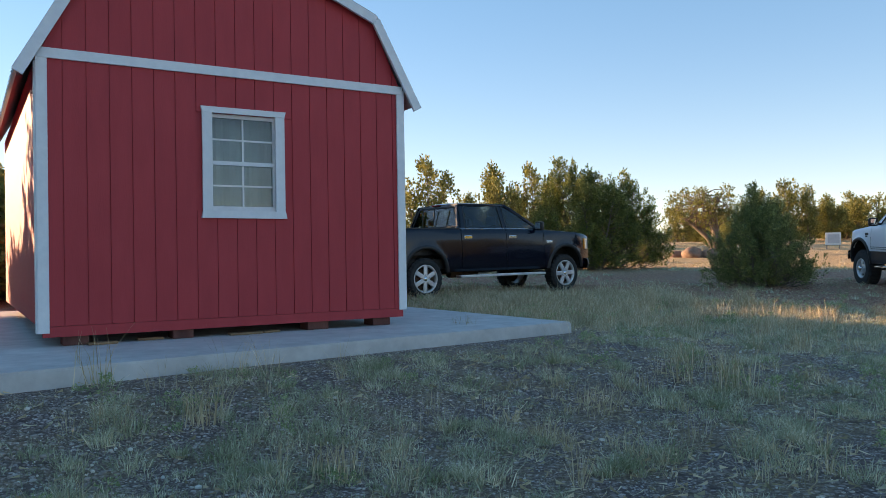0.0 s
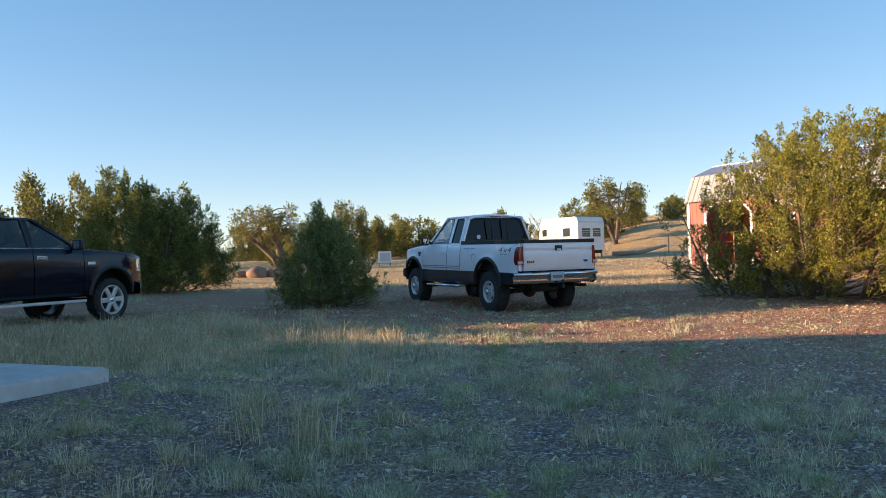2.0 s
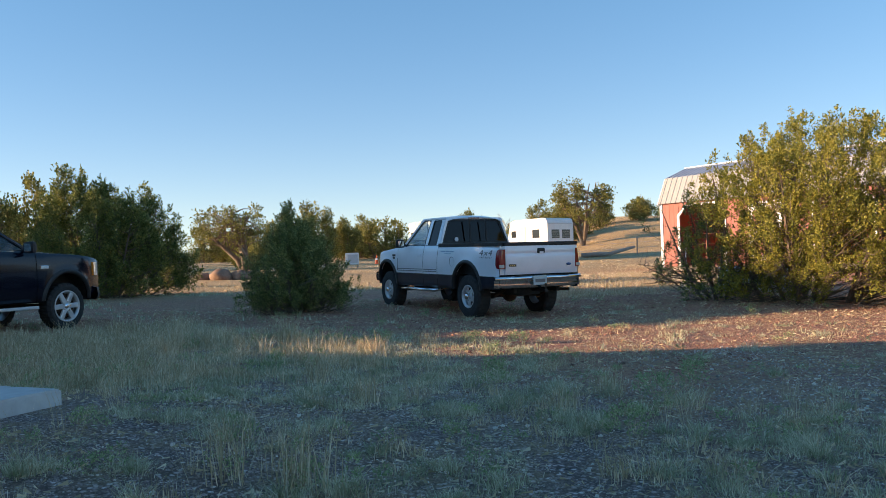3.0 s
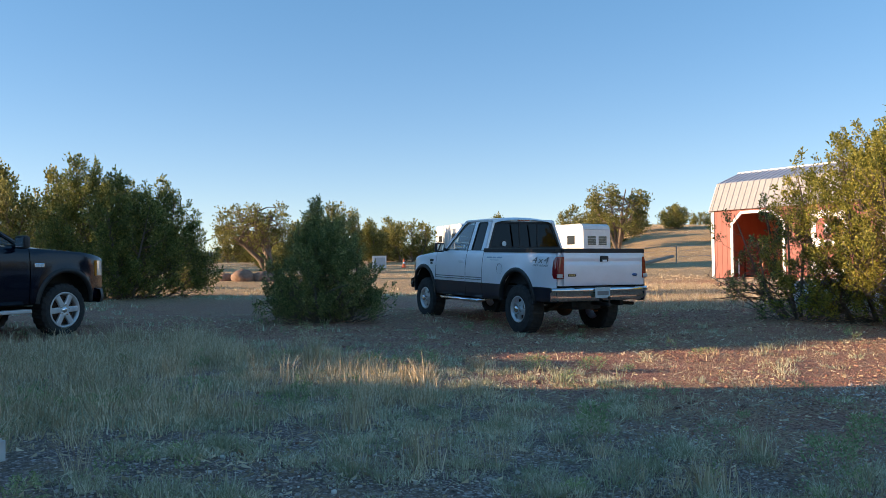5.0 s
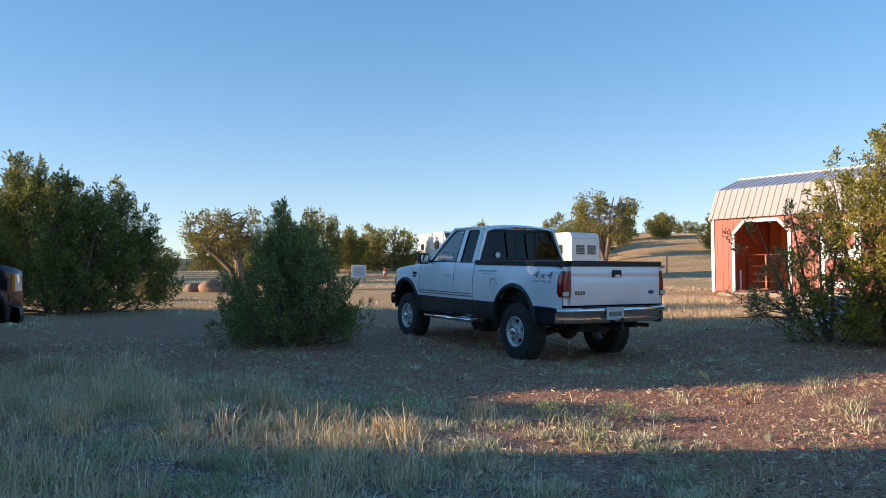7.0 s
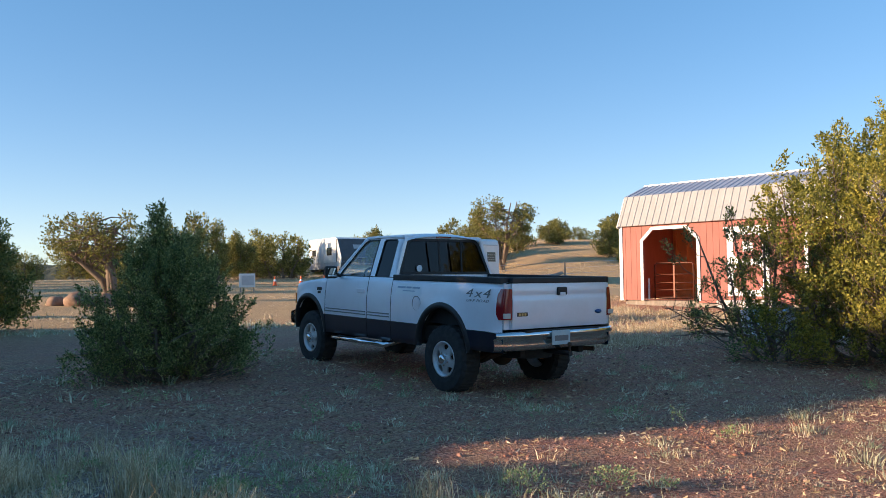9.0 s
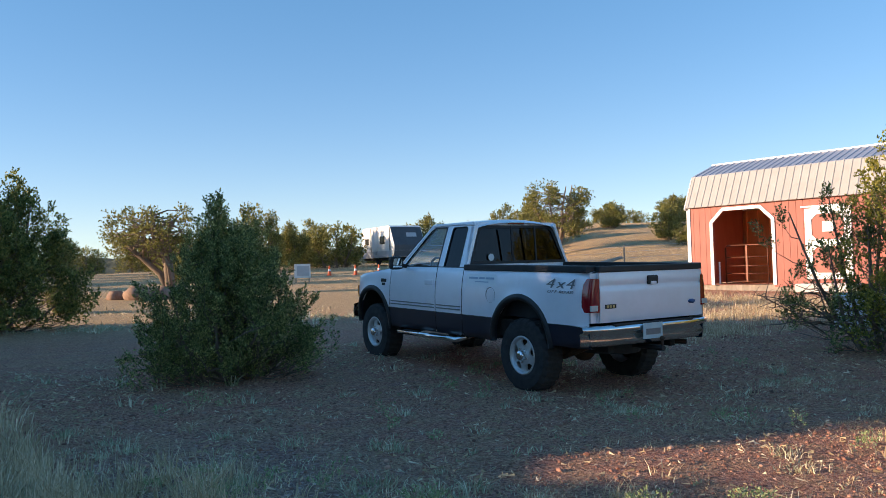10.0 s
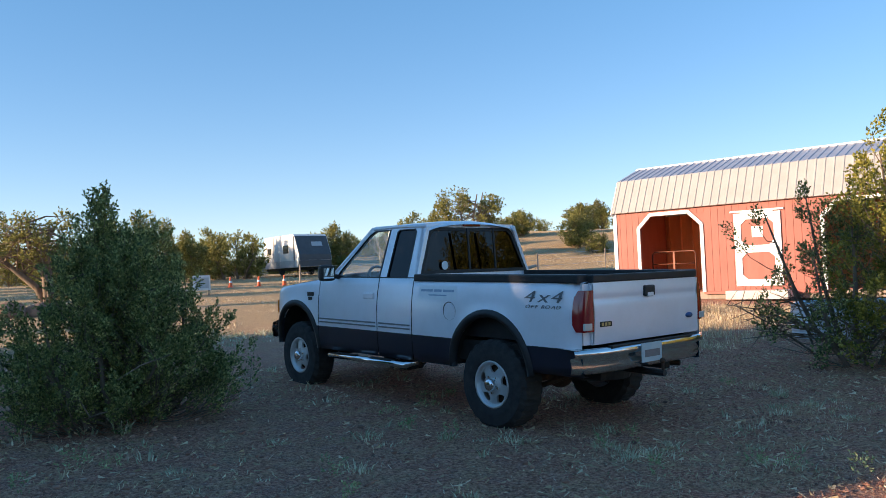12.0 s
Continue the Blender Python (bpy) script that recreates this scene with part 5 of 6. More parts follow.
# decals on the bed side
skin = lambda y, z, out: Vector((-half_w(y, z) - out, y, z))
d = part("decal", grid(lambda y, z: skin(y, z, 0.004), linspace(0.46, 1.04, 5), linspace(1.215, 1.36, 5)), DECAL_W, pick, "white door sign with small print")
for z0, z1, y0, y1 in ((1.298, 1.322, 0.49, 0.66), (1.298, 1.322, 0.68, 0.8), (1.298, 1.322, 0.82, 1.01), (1.258, 1.27, 0.6, 0.88)):
    part("print_bar", grid(lambda y, z: skin(y, z, 0.007), linspace(y0, y1, 4), linspace(z0, z1, 3)), PRINT, d)
def lettering(word, size, z, stretch, middle=-0.7):
    """Slanted decal letters on the bed side, each a part of its own."""
    x, row = 0.0, []
    for ch in word:
        if ch == " ":
            x += size * 0.3
            continue
        me = text_mesh(ch, size, 0.001, 0.3)
        me.materials.append(DECAL_G)
        xs = [v.co.x for v in me.vertices]
        row.append((me, x - min(xs)))
        x += max(xs) - min(xs) + size * (0.02 if len(word) < 4 else 0.08)
    at = Matrix.Translation((-half_w(-0.72, z) - 0.005, middle, z)) @ Matrix.Rotation(radians(-90), 4, "Z") @ Matrix.Rotation(radians(90), 4, "X") @ Matrix.Diagonal((*stretch, 1, 1))
    for me, dx in row:
        o = new("decal_letter", me)
        o.parent = pick
        o.matrix_basis = at @ Matrix.Translation((dx - x / 2, 0, 0))


lettering("4x4", 0.2, 1.275, (1.35, 0.75))
lettering("OFF ROAD", 0.055, 1.19, (1.4, 0.8))
part("window_sticker", lathe([(0.001, 0.0), (0.05, 0.0), (0.04, -0.002)], 10), DECAL_W, pick).matrix_basis = Matrix.Translation((-0.48, 1.155, 1.56)) @ Matrix.Rotation(radians(90), 4, "Z")

BX, BY = -1.12, 15.03
ang = math.atan2(17.35 - 15.03, 1.8 + 1.12)
off = Matrix.Rotation(ang - math.pi / 2, 4, "Z")
side = off @ Vector((0.96, 0, 0))
pickup("black_pickup", Matrix.Translation((BX - side.x, BY - side.y, 0.5)) @ off @ Matrix.Rotation(radians(0.5), 4, "X"), BLK, "glossy black crew-cab pickup parked on dry grass")

# ---- rest of the barn ----
barn["label"] = "faded red wooden loafing barn with white metal gambrel roof"
bprof = [(-0.12, BE - 0.03), (0.42, BE + 0.99), (BD / 2, BE + 1.47), (BD - 0.42, BE + 0.99), (BD + 0.12, BE - 0.03)]
# for the upper slopes: reflected sky put into the metal's colour
SKYROOF = simple("sky_tinted_roof_metal", (0.34, 0.36, 0.42), (0.44, 0.46, 0.52), 0.35, 0.2, 3, None, 0.05, 40)
turn_roof = Matrix(((0, 1, 0, 0), (1, 0, 0, 0), (0, 0, 1, 0), (0, 0, 0, 1)))
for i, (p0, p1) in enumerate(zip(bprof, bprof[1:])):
    o = roof_slope(p0, p1, BL + 0.1, -0.05, SKYROOF if i in (1, 2) else ROOFMETAL, barn, ribs=0.23)
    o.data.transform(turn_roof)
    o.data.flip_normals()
part("ridge_cap", tube([(-0.06, BD / 2, BE + 1.49), (BL + 0.06, BD / 2, BE + 1.49)], 0.05, sides=6), WHITE, barn)
for xx, dd in ((-0.045, 0.0), (BL + 0.015, 0.0)):
    for p0, p1 in zip(bprof, bprof[1:]):
        part("barge_board", bar2d((p0[0], p0[1] - 0.04), (p1[0], p1[1] - 0.04), 0.1, 0.0, 0.03, lambda a, b, d, xx=xx: Vector((xx + d, a, b))), WHITE, barn)
part("corner_trim", box(-0.02, -0.04, BZ - 0.02, 0.1, -0.013, BE - 0.02, 0.005), WHITE, barn)
part("corner_trim", box(BL - 0.1, -0.04, BZ - 0.02, BL + 0.02, -0.013, BE - 0.02, 0.005), WHITE, barn)
for O in (O1, O2):
    pts = [O[0], O[5], O[4], O[3], O[2], O[1]]
    for p, q in zip(pts, pts[1:]):
        dx, dz = q[0] - p[0], q[1] - p[1]
        L = math.hypot(dx, dz)
        nx, nz = -dz / L * 0.05, dx / L * 0.05
        e = (dx / L * 0.03, dz / L * 0.03)
        part("opening_trim", bar2d((p[0] + nx - e[0], p[1] + nz - e[1]), (q[0] + nx + e[0], q[1] + nz + e[1]), 0.1, -0.042, -0.013, front), WHITE, barn)
# inner lining: studs and plywood on the back wall
INNER = simple("orange_brown_plywood", (0.62, 0.26, 0.1), (0.76, 0.36, 0.16), 0.75, 0, 3, (1, 1, 0.3), 0.2, 40)
part("inner_lining", box(0.1, BD - 0.13, BZ, BL - 0.1, BD - 0.085, BZ + 1.25), INNER, barn)
a = 0.2
while a < BL:
    part("stud", box(a, BD - 0.17, BZ + 1.25, a + 0.045, BD - 0.085, BE), INNER, barn)
    a += 0.41
part("back_panel", box(0.08, BD - 0.085, BZ + 1.25, BL - 0.08, BD - 0.082, BE), INNER, barn)
part("partition", box(4.9, 0.1, BZ, 4.95, BD - 0.1, BE), INNER, barn)
part("partition", box(3.1, 0.1, BZ, 3.15, BD - 0.17, BE), INNER, barn)
part("skid", box(0.1, 0.1, BZ - 0.22, BL - 0.1, 0.25, BZ), WEATHERED, barn)
part("skid", box(0.1, BD - 0.25, BZ - 0.22, BL - 0.1, BD - 0.1, BZ), WEATHERED, barn)
part("bottom_rail", box(2.75, -0.014, BZ - 0.08, 6.0, 0.1, BZ - 0.003), RED_BARN, barn)
part("dirt_floor", box(0.1, 0.26, BZ - 0.12, BL - 0.1, BD - 0.26, BZ - 0.02), GROUND, barn)
# stall door with a white cross frame
DX0, DX1, DZ0, DZ1 = 3.76, 4.9, 1.26, 3.18
door = part("door", box(DX0, -0.03, DZ0, DX1, -0.014, DZ1), RED_BARN, barn, "red stable door in white frame")
T = 0.13
for x0, z0, x1, z1 in ((DX0 - 0.06, DZ0 - 0.05, DX0 + T, DZ1 + 0.05), (DX1 - T, DZ0 - 0.05, DX1 + 0.06, DZ1 + 0.05)):
    part("door_stile", box(x0, -0.055, z0, x1, -0.03, z1, 0.005), WHITE, door)
for z0, z1 in ((DZ0 - 0.05, DZ0 + T), (2.13, 2.33), (DZ1 - T, DZ1 + 0.08)):
    part("door_rail", box(DX0 + T, -0.054, z0, DX1 - T, -0.03, z1, 0.005), WHITE, door)
for z0, z1 in ((DZ0 + T, 2.13), (2.33, DZ1 - T)):
    for x, sx in ((DX0 + T, 1), (DX1 - T, -1)):
        for z, sz in ((z0, 1), (z1, -1)):
            part("corner_block", plate([(x, z), (x + sx * 0.14, z), (x, z + sz * 0.14)], [], lambda a, b, d: front(a, b, -0.052 + d), 0.02), WHITE, door)
part("notice", box(4.18, -0.045, 2.55, 4.48, -0.03, 2.85, 0.003), WHITE, door, "pale square panel")
part("hasp", box(4.82, -0.075, 2.2, 4.9, -0.055, 2.26, 0.006), BLACK, door)
part("door_step", box(3.55, -0.55, 0.86, 5.2, -0.06, 1.1, 0.02), CONCRETE, barn, "weathered pale step block")
part("window_ledge", box(3.6, -0.06, DZ1 + 0.08, 5.05, -0.02, DZ1 + 0.13, 0.004), WHITE, barn)

# steel gate leaning in the opening
gate = thing("livestock_gate", BARN @ Matrix.Translation((0.98, 0.5, BZ - 0.02)), "brown tubular steel livestock gate inside the barn opening", "gate")
GATE = simple("brown_gate_steel", (0.1, 0.035, 0.02), (0.16, 0.06, 0.035), 0.5, 0.4, 10)
part("gate_frame", tube([(0, 0, 0.05), (0, 0, 1.15), (0.06, 0, 1.22), (1.3, 0, 1.22), (1.36, 0, 1.15), (1.36, 0, 0.05)], 0.024), GATE, gate, smooth=True)
for z in (0.1, 0.34, 0.58, 0.85):
    part("gate_rail", tube([(0, 0, z), (1.36, 0, z)], 0.017), GATE, gate, smooth=True)
part("gate_upright", box(0.66, -0.02, 0.08, 0.72, 0.02, 1.22, 0.004), GATE, gate)
# white post by the opening
part("gate_post", tube([(-0.06, -0.3, 0.0), (-0.06, -0.3, 0.72)], 0.03), WHITE, gate)

# ---- stock tank ----
GALV = simple("galvanised_steel", (0.5, 0.53, 0.56), (0.66, 0.69, 0.72), 0.45, 0.5, 6, None, 0.1, 30)
tx, ty = 17.2, 15.1
tank = thing("stock_tank", Matrix.Translation((tx, ty, gz(tx, ty) - 0.02)) @ Matrix.Rotation(radians(-58), 4, "Z") @ Matrix.Diagonal((1.05, 0.75, 0.95, 1)), "oval galvanised steel stock tank with ribbed sides", "stock tank")
prof = [(0.9, 0.0)]
for i in range(9):
    z = 0.04 + 0.062 * i
    prof += [(0.9, z), (0.915, z + 0.02), (0.9, z + 0.04)]
prof += [(0.91, 0.62), (0.935, 0.64), (0.91, 0.66), (0.885, 0.63), (0.885, 0.05), (0.02, 0.05)]
part("tank_wall", lathe(prof, 48, "z"), GALV, tank, smooth=True)
part("rim", lathe([(0.9, 0.63), (0.93, 0.645), (0.905, 0.665), (0.88, 0.645)], 48, "z"), CHROME, tank, smooth=True)
WATER = nodes_of("tank_water", 0.05)[0]
WATER.node_tree.nodes["Principled BSDF"].inputs["Base Color"].default_value = (0.02, 0.025, 0.02, 1)
part("tank_water", lathe([(0.001, 0.52), (0.884, 0.52)], 32, "z"), WATER, tank)

# ---- beyond the drive ----
ROCK = simple("reddish_boulder", (0.2, 0.12, 0.085), (0.36, 0.24, 0.17), 0.9, 0, 5, None, 0.5, 14, 0.03)


def boulder(x, y, r, seed, label="weathered reddish boulder at the foot of a tree", flat=0.7):
    bm = bmesh.new()
    bmesh.ops.create_icosphere(bm, subdivisions=3, radius=r)
    for v in bm.verts:
        n = noise.noise(v.co / r * 1.3 + Vector((seed, 0, 0)))
        n2 = noise.noise(v.co / r * 4 + Vector((0, seed, 0)))
        v.co *= 1 + 0.22 * n + 0.06 * n2
        v.co.z *= flat
    o = mesh_ob("boulder", bm, ROCK, smooth=True)
    o.location = (x, y, gz(x, y) + r * flat * 0.45)
    return tagged(o, label, "boulder", "boulders under the oak")


for i, (x, y, r) in enumerate(((9.4, 36.0, 0.48), (10.15, 35.8, 0.42), (10.75, 35.9, 0.36), (8.8, 36.6, 0.32))):
    boulder(x, y, r, i * 3.1)


def broad_tree(x, y, h, spread, seed, label, mat, clumps=26, leaf=0.13, sprays=60, trunk_r=0.17, lean=(0.2, 0), low=0.38, name="gnarled_tree", flat=0.7):
    """A gnarled tree: leaning twisted limbs, each carrying clumps of foliage with gaps between."""
    rng = np.random.default_rng(seed)
    rnd = random.Random(seed)
    t = thing(name, Matrix.Translation((x, y, gz(x, y) - 0.05)), label, "tree")
    bm = bmesh.new()
    ps, ds = [], []
    mains = []
    for i in range(5):
        a = 6.28 * i / 5 + rnd.uniform(-0.4, 0.4)
        top = Vector((math.cos(a) * spread * rnd.uniform(0.3, 0.75) + lean[0], math.sin(a) * spread * rnd.uniform(0.3, 0.75) + lean[1], h * rnd.uniform(0.6, 0.92)))
        b0 = Vector((rnd.uniform(-0.12, 0.12), rnd.uniform(-0.12, 0.12), 0))
        k1 = b0.lerp(top, 0.3) + Vector((rnd.uniform(-0.2, 0.2), rnd.uniform(-0.2, 0.2), h * 0.06))
        k2 = b0.lerp(top, 0.65) + Vector((rnd.uniform(-0.25, 0.25), rnd.uniform(-0.25, 0.25), h * 0.05))
        tube([b0, k1, k2, top], trunk_r * rnd.uniform(0.6, 1), bm, 8, 0.03)
        mains.append((k1, k2, top))
    for i in range(clumps):
        k1, k2, top = mains[i % 5]
        s = k1.lerp(k2, rnd.random()) if rnd.random() < 0.4 else k2.lerp(top, rnd.random())
        a = rnd.random() * 6.28
        e = Vector((lean[0] + math.cos(a) * spread * rnd.uniform(0.45, 1.0), lean[1] + math.sin(a) * spread * rnd.uniform(0.45, 1.0), h * rnd.uniform(low, 1.0)))
        e.z -= 0.28 * h * max(0, math.hypot(e.x - lean[0], e.y - lean[1]) / spread - 0.55)
        e = s.lerp(e, 0.8)
        tube([s, s.lerp(e, 0.5) + Vector((rnd.uniform(-.15, .15), rnd.uniform(-.15, .15), 0.1)), e], 0.035, bm, 5, 0.008)
        rr = spread * rnd.uniform(0.08, 0.2)
        q = rng.normal(0, 1, (sprays, 3))
        q /= np.linalg.norm(q, axis=1, keepdims=True)
        q *= rr * rng.random((sprays, 1)) ** 0.45 * np.array([1.1, 1.1, flat])
        ps.append(q + np.array(e))
        o = q / rr + np.array([0, 0, 0.5]) + rng.normal(0, 0.4, (sprays, 3))
        ds.append(o / np.linalg.norm(o, axis=1, keepdims=True))
    part("trunk", bm, BARK, t, smooth=True)
    me = cloud_mesh("crown", leaf_cloud(np.concatenate(ps), np.concatenate(ds), leaf, rng, 7, leaf * 2.2, 0.4), mat)
    o = new("crown", me)
    o.parent = t
    return t


broad_tree(10.7, 36.7, 3.4, 2.0, 31, "gnarled tree with bare twisted trunk above boulders", LEAF_FAR, 80, 0.055, 26, 0.17, (-0.6, 0.1), 0.55)
broad_tree(39.5, 47.5, 5.4, 2.9, 32, "tall ragged tree standing above the distant junipers", LEAF_FAR, 80, 0.09, 30, 0.2, (0, 0), 0.3)

# small camper
CAMP = simple("white_camper_skin", (0.7, 0.7, 0.69), (0.8, 0.8, 0.79), 0.45, 0, 3)
PALE = simple("pale_grey_panel", (0.45, 0.46, 0.48), (0.55, 0.56, 0.58), 0.5, 0, 4)
DARKGLASS = nodes_of("dark_window", 0.1)[0]
DARKGLASS.node_tree.nodes["Principled BSDF"].inputs["Base Color"].default_value = (0.03, 0.035, 0.04, 1)


def camper(m, L, Wd, H, z0, skin, front_skin, label, name, slope=0.45, bands=()):
    """A caravan: x along its length, rounded front at x = L."""
    t = thing(name, m, label, "caravan")
    out = [(0.0, z0), (L - slope * 0.35, z0), (L, z0 + 0.5), (L - 0.03, z0 + 0.9), (L - slope, H - 0.12), (L - slope - 0.25, H), (0.25, H), (0.08, H - 0.1), (0, H - 0.35)]
    part("shell", plate(out, [], lambda a, b, d: Vector((a, -Wd / 2 + d, b)), Wd), skin, t)
    for a, b, name_ in (((L, z0 + 0.5), (L - 0.03, z0 + 0.9), "front_panel"), ((L - 0.03, z0 + 0.9), (L - slope, H - 0.12), "front_panel")):
        part(name_, plate([(-Wd / 2 + 0.03, 0), (Wd / 2 - 0.03, 0), (Wd / 2 - 0.03, 1), (-Wd / 2 + 0.03, 1)], [], lambda u, v, d, a=a, b=b: Vector((a[0] + (b[0] - a[0]) * v + 0.012 - d, u, a[1] + (b[1] - a[1]) * v)), 0.01), front_skin, t)
    for sx in (-1, 1):
        part("wheel", lathe([(0.05, 0.0), (0.18, 0.0), (0.2, 0.03), (0.33, 0.02), (0.34, 0.1), (0.33, 0.18), (0.1, 0.18)], 20), RUBBER, t).matrix_basis = Matrix.Translation((L * 0.45, sx * (Wd / 2 - 0.1), 0.34)) @ Matrix.Rotation(radians(90), 4, "Z")
    part("chassis", box(0.1, -Wd / 2 + 0.1, z0 - 0.18, L - 0.3, Wd / 2 - 0.1, z0 - 0.004), DARK, t)
    part("tow_hitch", tube([(L - 0.3, 0, z0 - 0.1), (L + 0.9, 0, z0 - 0.12)], 0.05), DARK, t)
    for x0, x1, za, zb, mat, sy in bands:
        y = sy * (Wd / 2 + 0.006)
        part("side_detail", box(x0, y - 0.012, za, x1, y + 0.012, zb, 0.004), mat, t)
    return t


# its square end with two windows faces the drive
CZ = gz(29.3, 39.5)
c = camper(Matrix.Translation((30.1, 38.6, CZ)) @ Matrix.Rotation(radians(95), 4, "Z"), 3.6, 2.1, 2.55, 0.55, CAMP, CAMP, "small white camper with dark windows parked in dry grass", "camper", 0.3,
           [(0.7, 1.3, 1.4, 1.9, DARKGLASS, 1), (1.9, 2.5, 0.7, 2.1, PALE, 1), (2.8, 3.2, 1.5, 1.9, DARKGLASS, 1)])
for y0 in (-0.75, 0.1):
    part("rear_window", box(-0.016, y0, 1.35, 0.01, y0 + 0.62, 1.85, 0.01), DARKGLASS, c)
    for i in range(3):
        part("window_louvre", box(-0.03, y0, 1.44 + 0.13 * i, -0.014, y0 + 0.62, 1.455 + 0.13 * i), PALE, c)
part("marker_strip", box(-0.012, -0.95, 2.2, 0.005, 0.95, 2.24), PALE, c)

# travel trailer far back, its dark sloping front towards the yard
TX, TY = 35.0, 64.2
NOSEGREY = simple("dark_grey_front_skin", (0.07, 0.075, 0.085), (0.1, 0.105, 0.115), 0.5, 0, 3)
tr = camper(Matrix.Translation((TX, TY, gz(TX, TY))) @ Matrix.Rotation(radians(-95.6), 4, "Z"), 6.0, 2.6, 2.95, 0.55, CAMP, NOSEGREY, "long white travel trailer with dark grey front", "travel_trailer", 0.7,
            [(0.0, 5.3, 0.56, 1.05, PALE, -1), (0.6, 1.3, 1.6, 2.1, DARKGLASS, -1), (2.2, 2.9, 0.7, 2.5, WHITE, -1), (3.4, 4.3, 1.6, 2.2, DARKGLASS, -1), (1.7, 1.76, 0.6, 2.9, NOSEGREY, -1), (5.15, 5.3, 1.06, 2.8, NOSEGREY, -1)])
part("nose_foot", box(5.7, -1.28, 0.56, 6.02, 1.28, 1.04, 0.03), NOSEGREY, tr)
part("logo_panel", plate([(-0.1, 0.45), (0.75, 0.45), (0.75, 0.68), (-0.1, 0.68)], [], lambda u, v, d: Vector((5.97 - 0.67 * v + 0.02 - d, u, 1.45 + 1.38 * v)), 0.01), PALE, tr)

# pale notice box
sx_, sy_ = 18.0, 41.6
sg = thing("notice_board", Matrix.Translation((sx_, sy_, gz(sx_, sy_) - 0.02)) @ Matrix.Rotation(radians(-22), 4, "Z") @ Matrix.Diagonal((0.66, 0.66, 0.8, 1)), "small white box-like notice board on the range", "notice board")
part("case", box(-0.55, 0, 0.3, 0.55, 0.5, 1.1, 0.02), CAMP, sg)
part("panel", box(-0.38, -0.012, 0.42, 0.45, 0.0, 0.98), PALE, sg)
for x in (-0.45, 0.45):
    part("leg", box(x - 0.04, 0.2, 0, x + 0.04, 0.28, 0.3), WEATHERED, sg)
ORANGE = simple("orange_cone_plastic", (0.75, 0.1, 0.02), (0.85, 0.14, 0.03), 0.5, 0, 6)
for x, y in ((24.2, 48.0), (25.4, 47.4), (22.9, 48.7)):
    c = thing("traffic_cone", Matrix.Translation((x, y, gz(x, y))) @ Matrix.Scale(0.8, 4), "orange traffic cone in dry grass", "traffic cone", "traffic cones")
    part("base", box(-0.2, -0.2, 0, 0.2, 0.2, 0.03, 0.008), ORANGE, c)
    part("cone_body", lathe([(0.15, 0.03), (0.04, 0.68), (0.03, 0.71), (0.001, 0.71)], 16, "z"), ORANGE, c, smooth=True)
    part("band", lathe([(0.105, 0.32), (0.079, 0.46)], 16, "z"), WHITE, c)

# wire fence across the range
FENCE = thing("wire_fence", Matrix.Identity(4), "low wire fence with steel and wooden posts across dry grass", "fence")
pts = [(24 + 4.2 * i, 43.5 - 1.5 * i) for i in range(12)]
for x, y in pts:
    z = gz(x, y)
    part("post", tube([(x, y, z - 0.1), (x + 0.02, y, z + 1.15)], 0.04, sides=7), WEATHERED, FENCE)
for h in (0.4, 0.75, 1.05):
    part("wire", tube([(x, y, gz(x, y) + h) for x, y in pts], 0.006, sides=4), GALV, FENCE)

# fallen grey log and dead branches
DEAD = simple("dead_grey_wood", (0.25, 0.21, 0.18), (0.42, 0.37, 0.32), 0.9, 0, 8, None, 0.3, 40)


def dead_branches(x, y, h, n, seed, label, name="dead_bush"):
    rnd = random.Random(seed)
    t = thing(name, Matrix.Translation((x, y, gz(x, y) - 0.03)), label, "dead wood")
    bm = bmesh.new()
    for i in range(n):
        a = rnd.random() * 6.28
        b1 = Vector((math.cos(a) * h * rnd.uniform(0.2, 0.7), math.sin(a) * h * rnd.uniform(0.2, 0.7), h * rnd.uniform(0.5, 1.0)))
        md = b1 * 0.5 + Vector((rnd.uniform(-.1, .1) * h, rnd.uniform(-.1, .1) * h, 0.08 * h))
        tube([(0, 0, 0), md, b1], 0.011 * h, bm, 5, 0.003 * h)
        for j in range(3):
            s = md.lerp(b1, rnd.random())
            tube([s, s + Vector((rnd.uniform(-.2, .2), rnd.uniform(-.2, .2), rnd.uniform(0.05, .3))) * h], 0.007 * h, bm, 4, 0.002 * h)
    part("trunk", bm, DEAD, t)
    return t


dead_branches(31.6, 45.7, 2.9, 12, 41, "bare grey dead tree behind the camper", "dead_tree")
dead_branches(33.5, 41.5, 1.2, 9, 42, "pile of grey dead branches in dry grass")
bm = tube([(33.0, 40.2, gz(33, 40) + 0.15), (34.5, 39.2, gz(34.5, 39) + 0.18), (36.0, 38.6, gz(36, 38.6) + 0.5)], 0.17, sides=9, r1=0.08)
tagged(mesh_ob("fallen_log", bm, DEAD, smooth=True), "weathered grey fallen log lying in dry grass", "log")

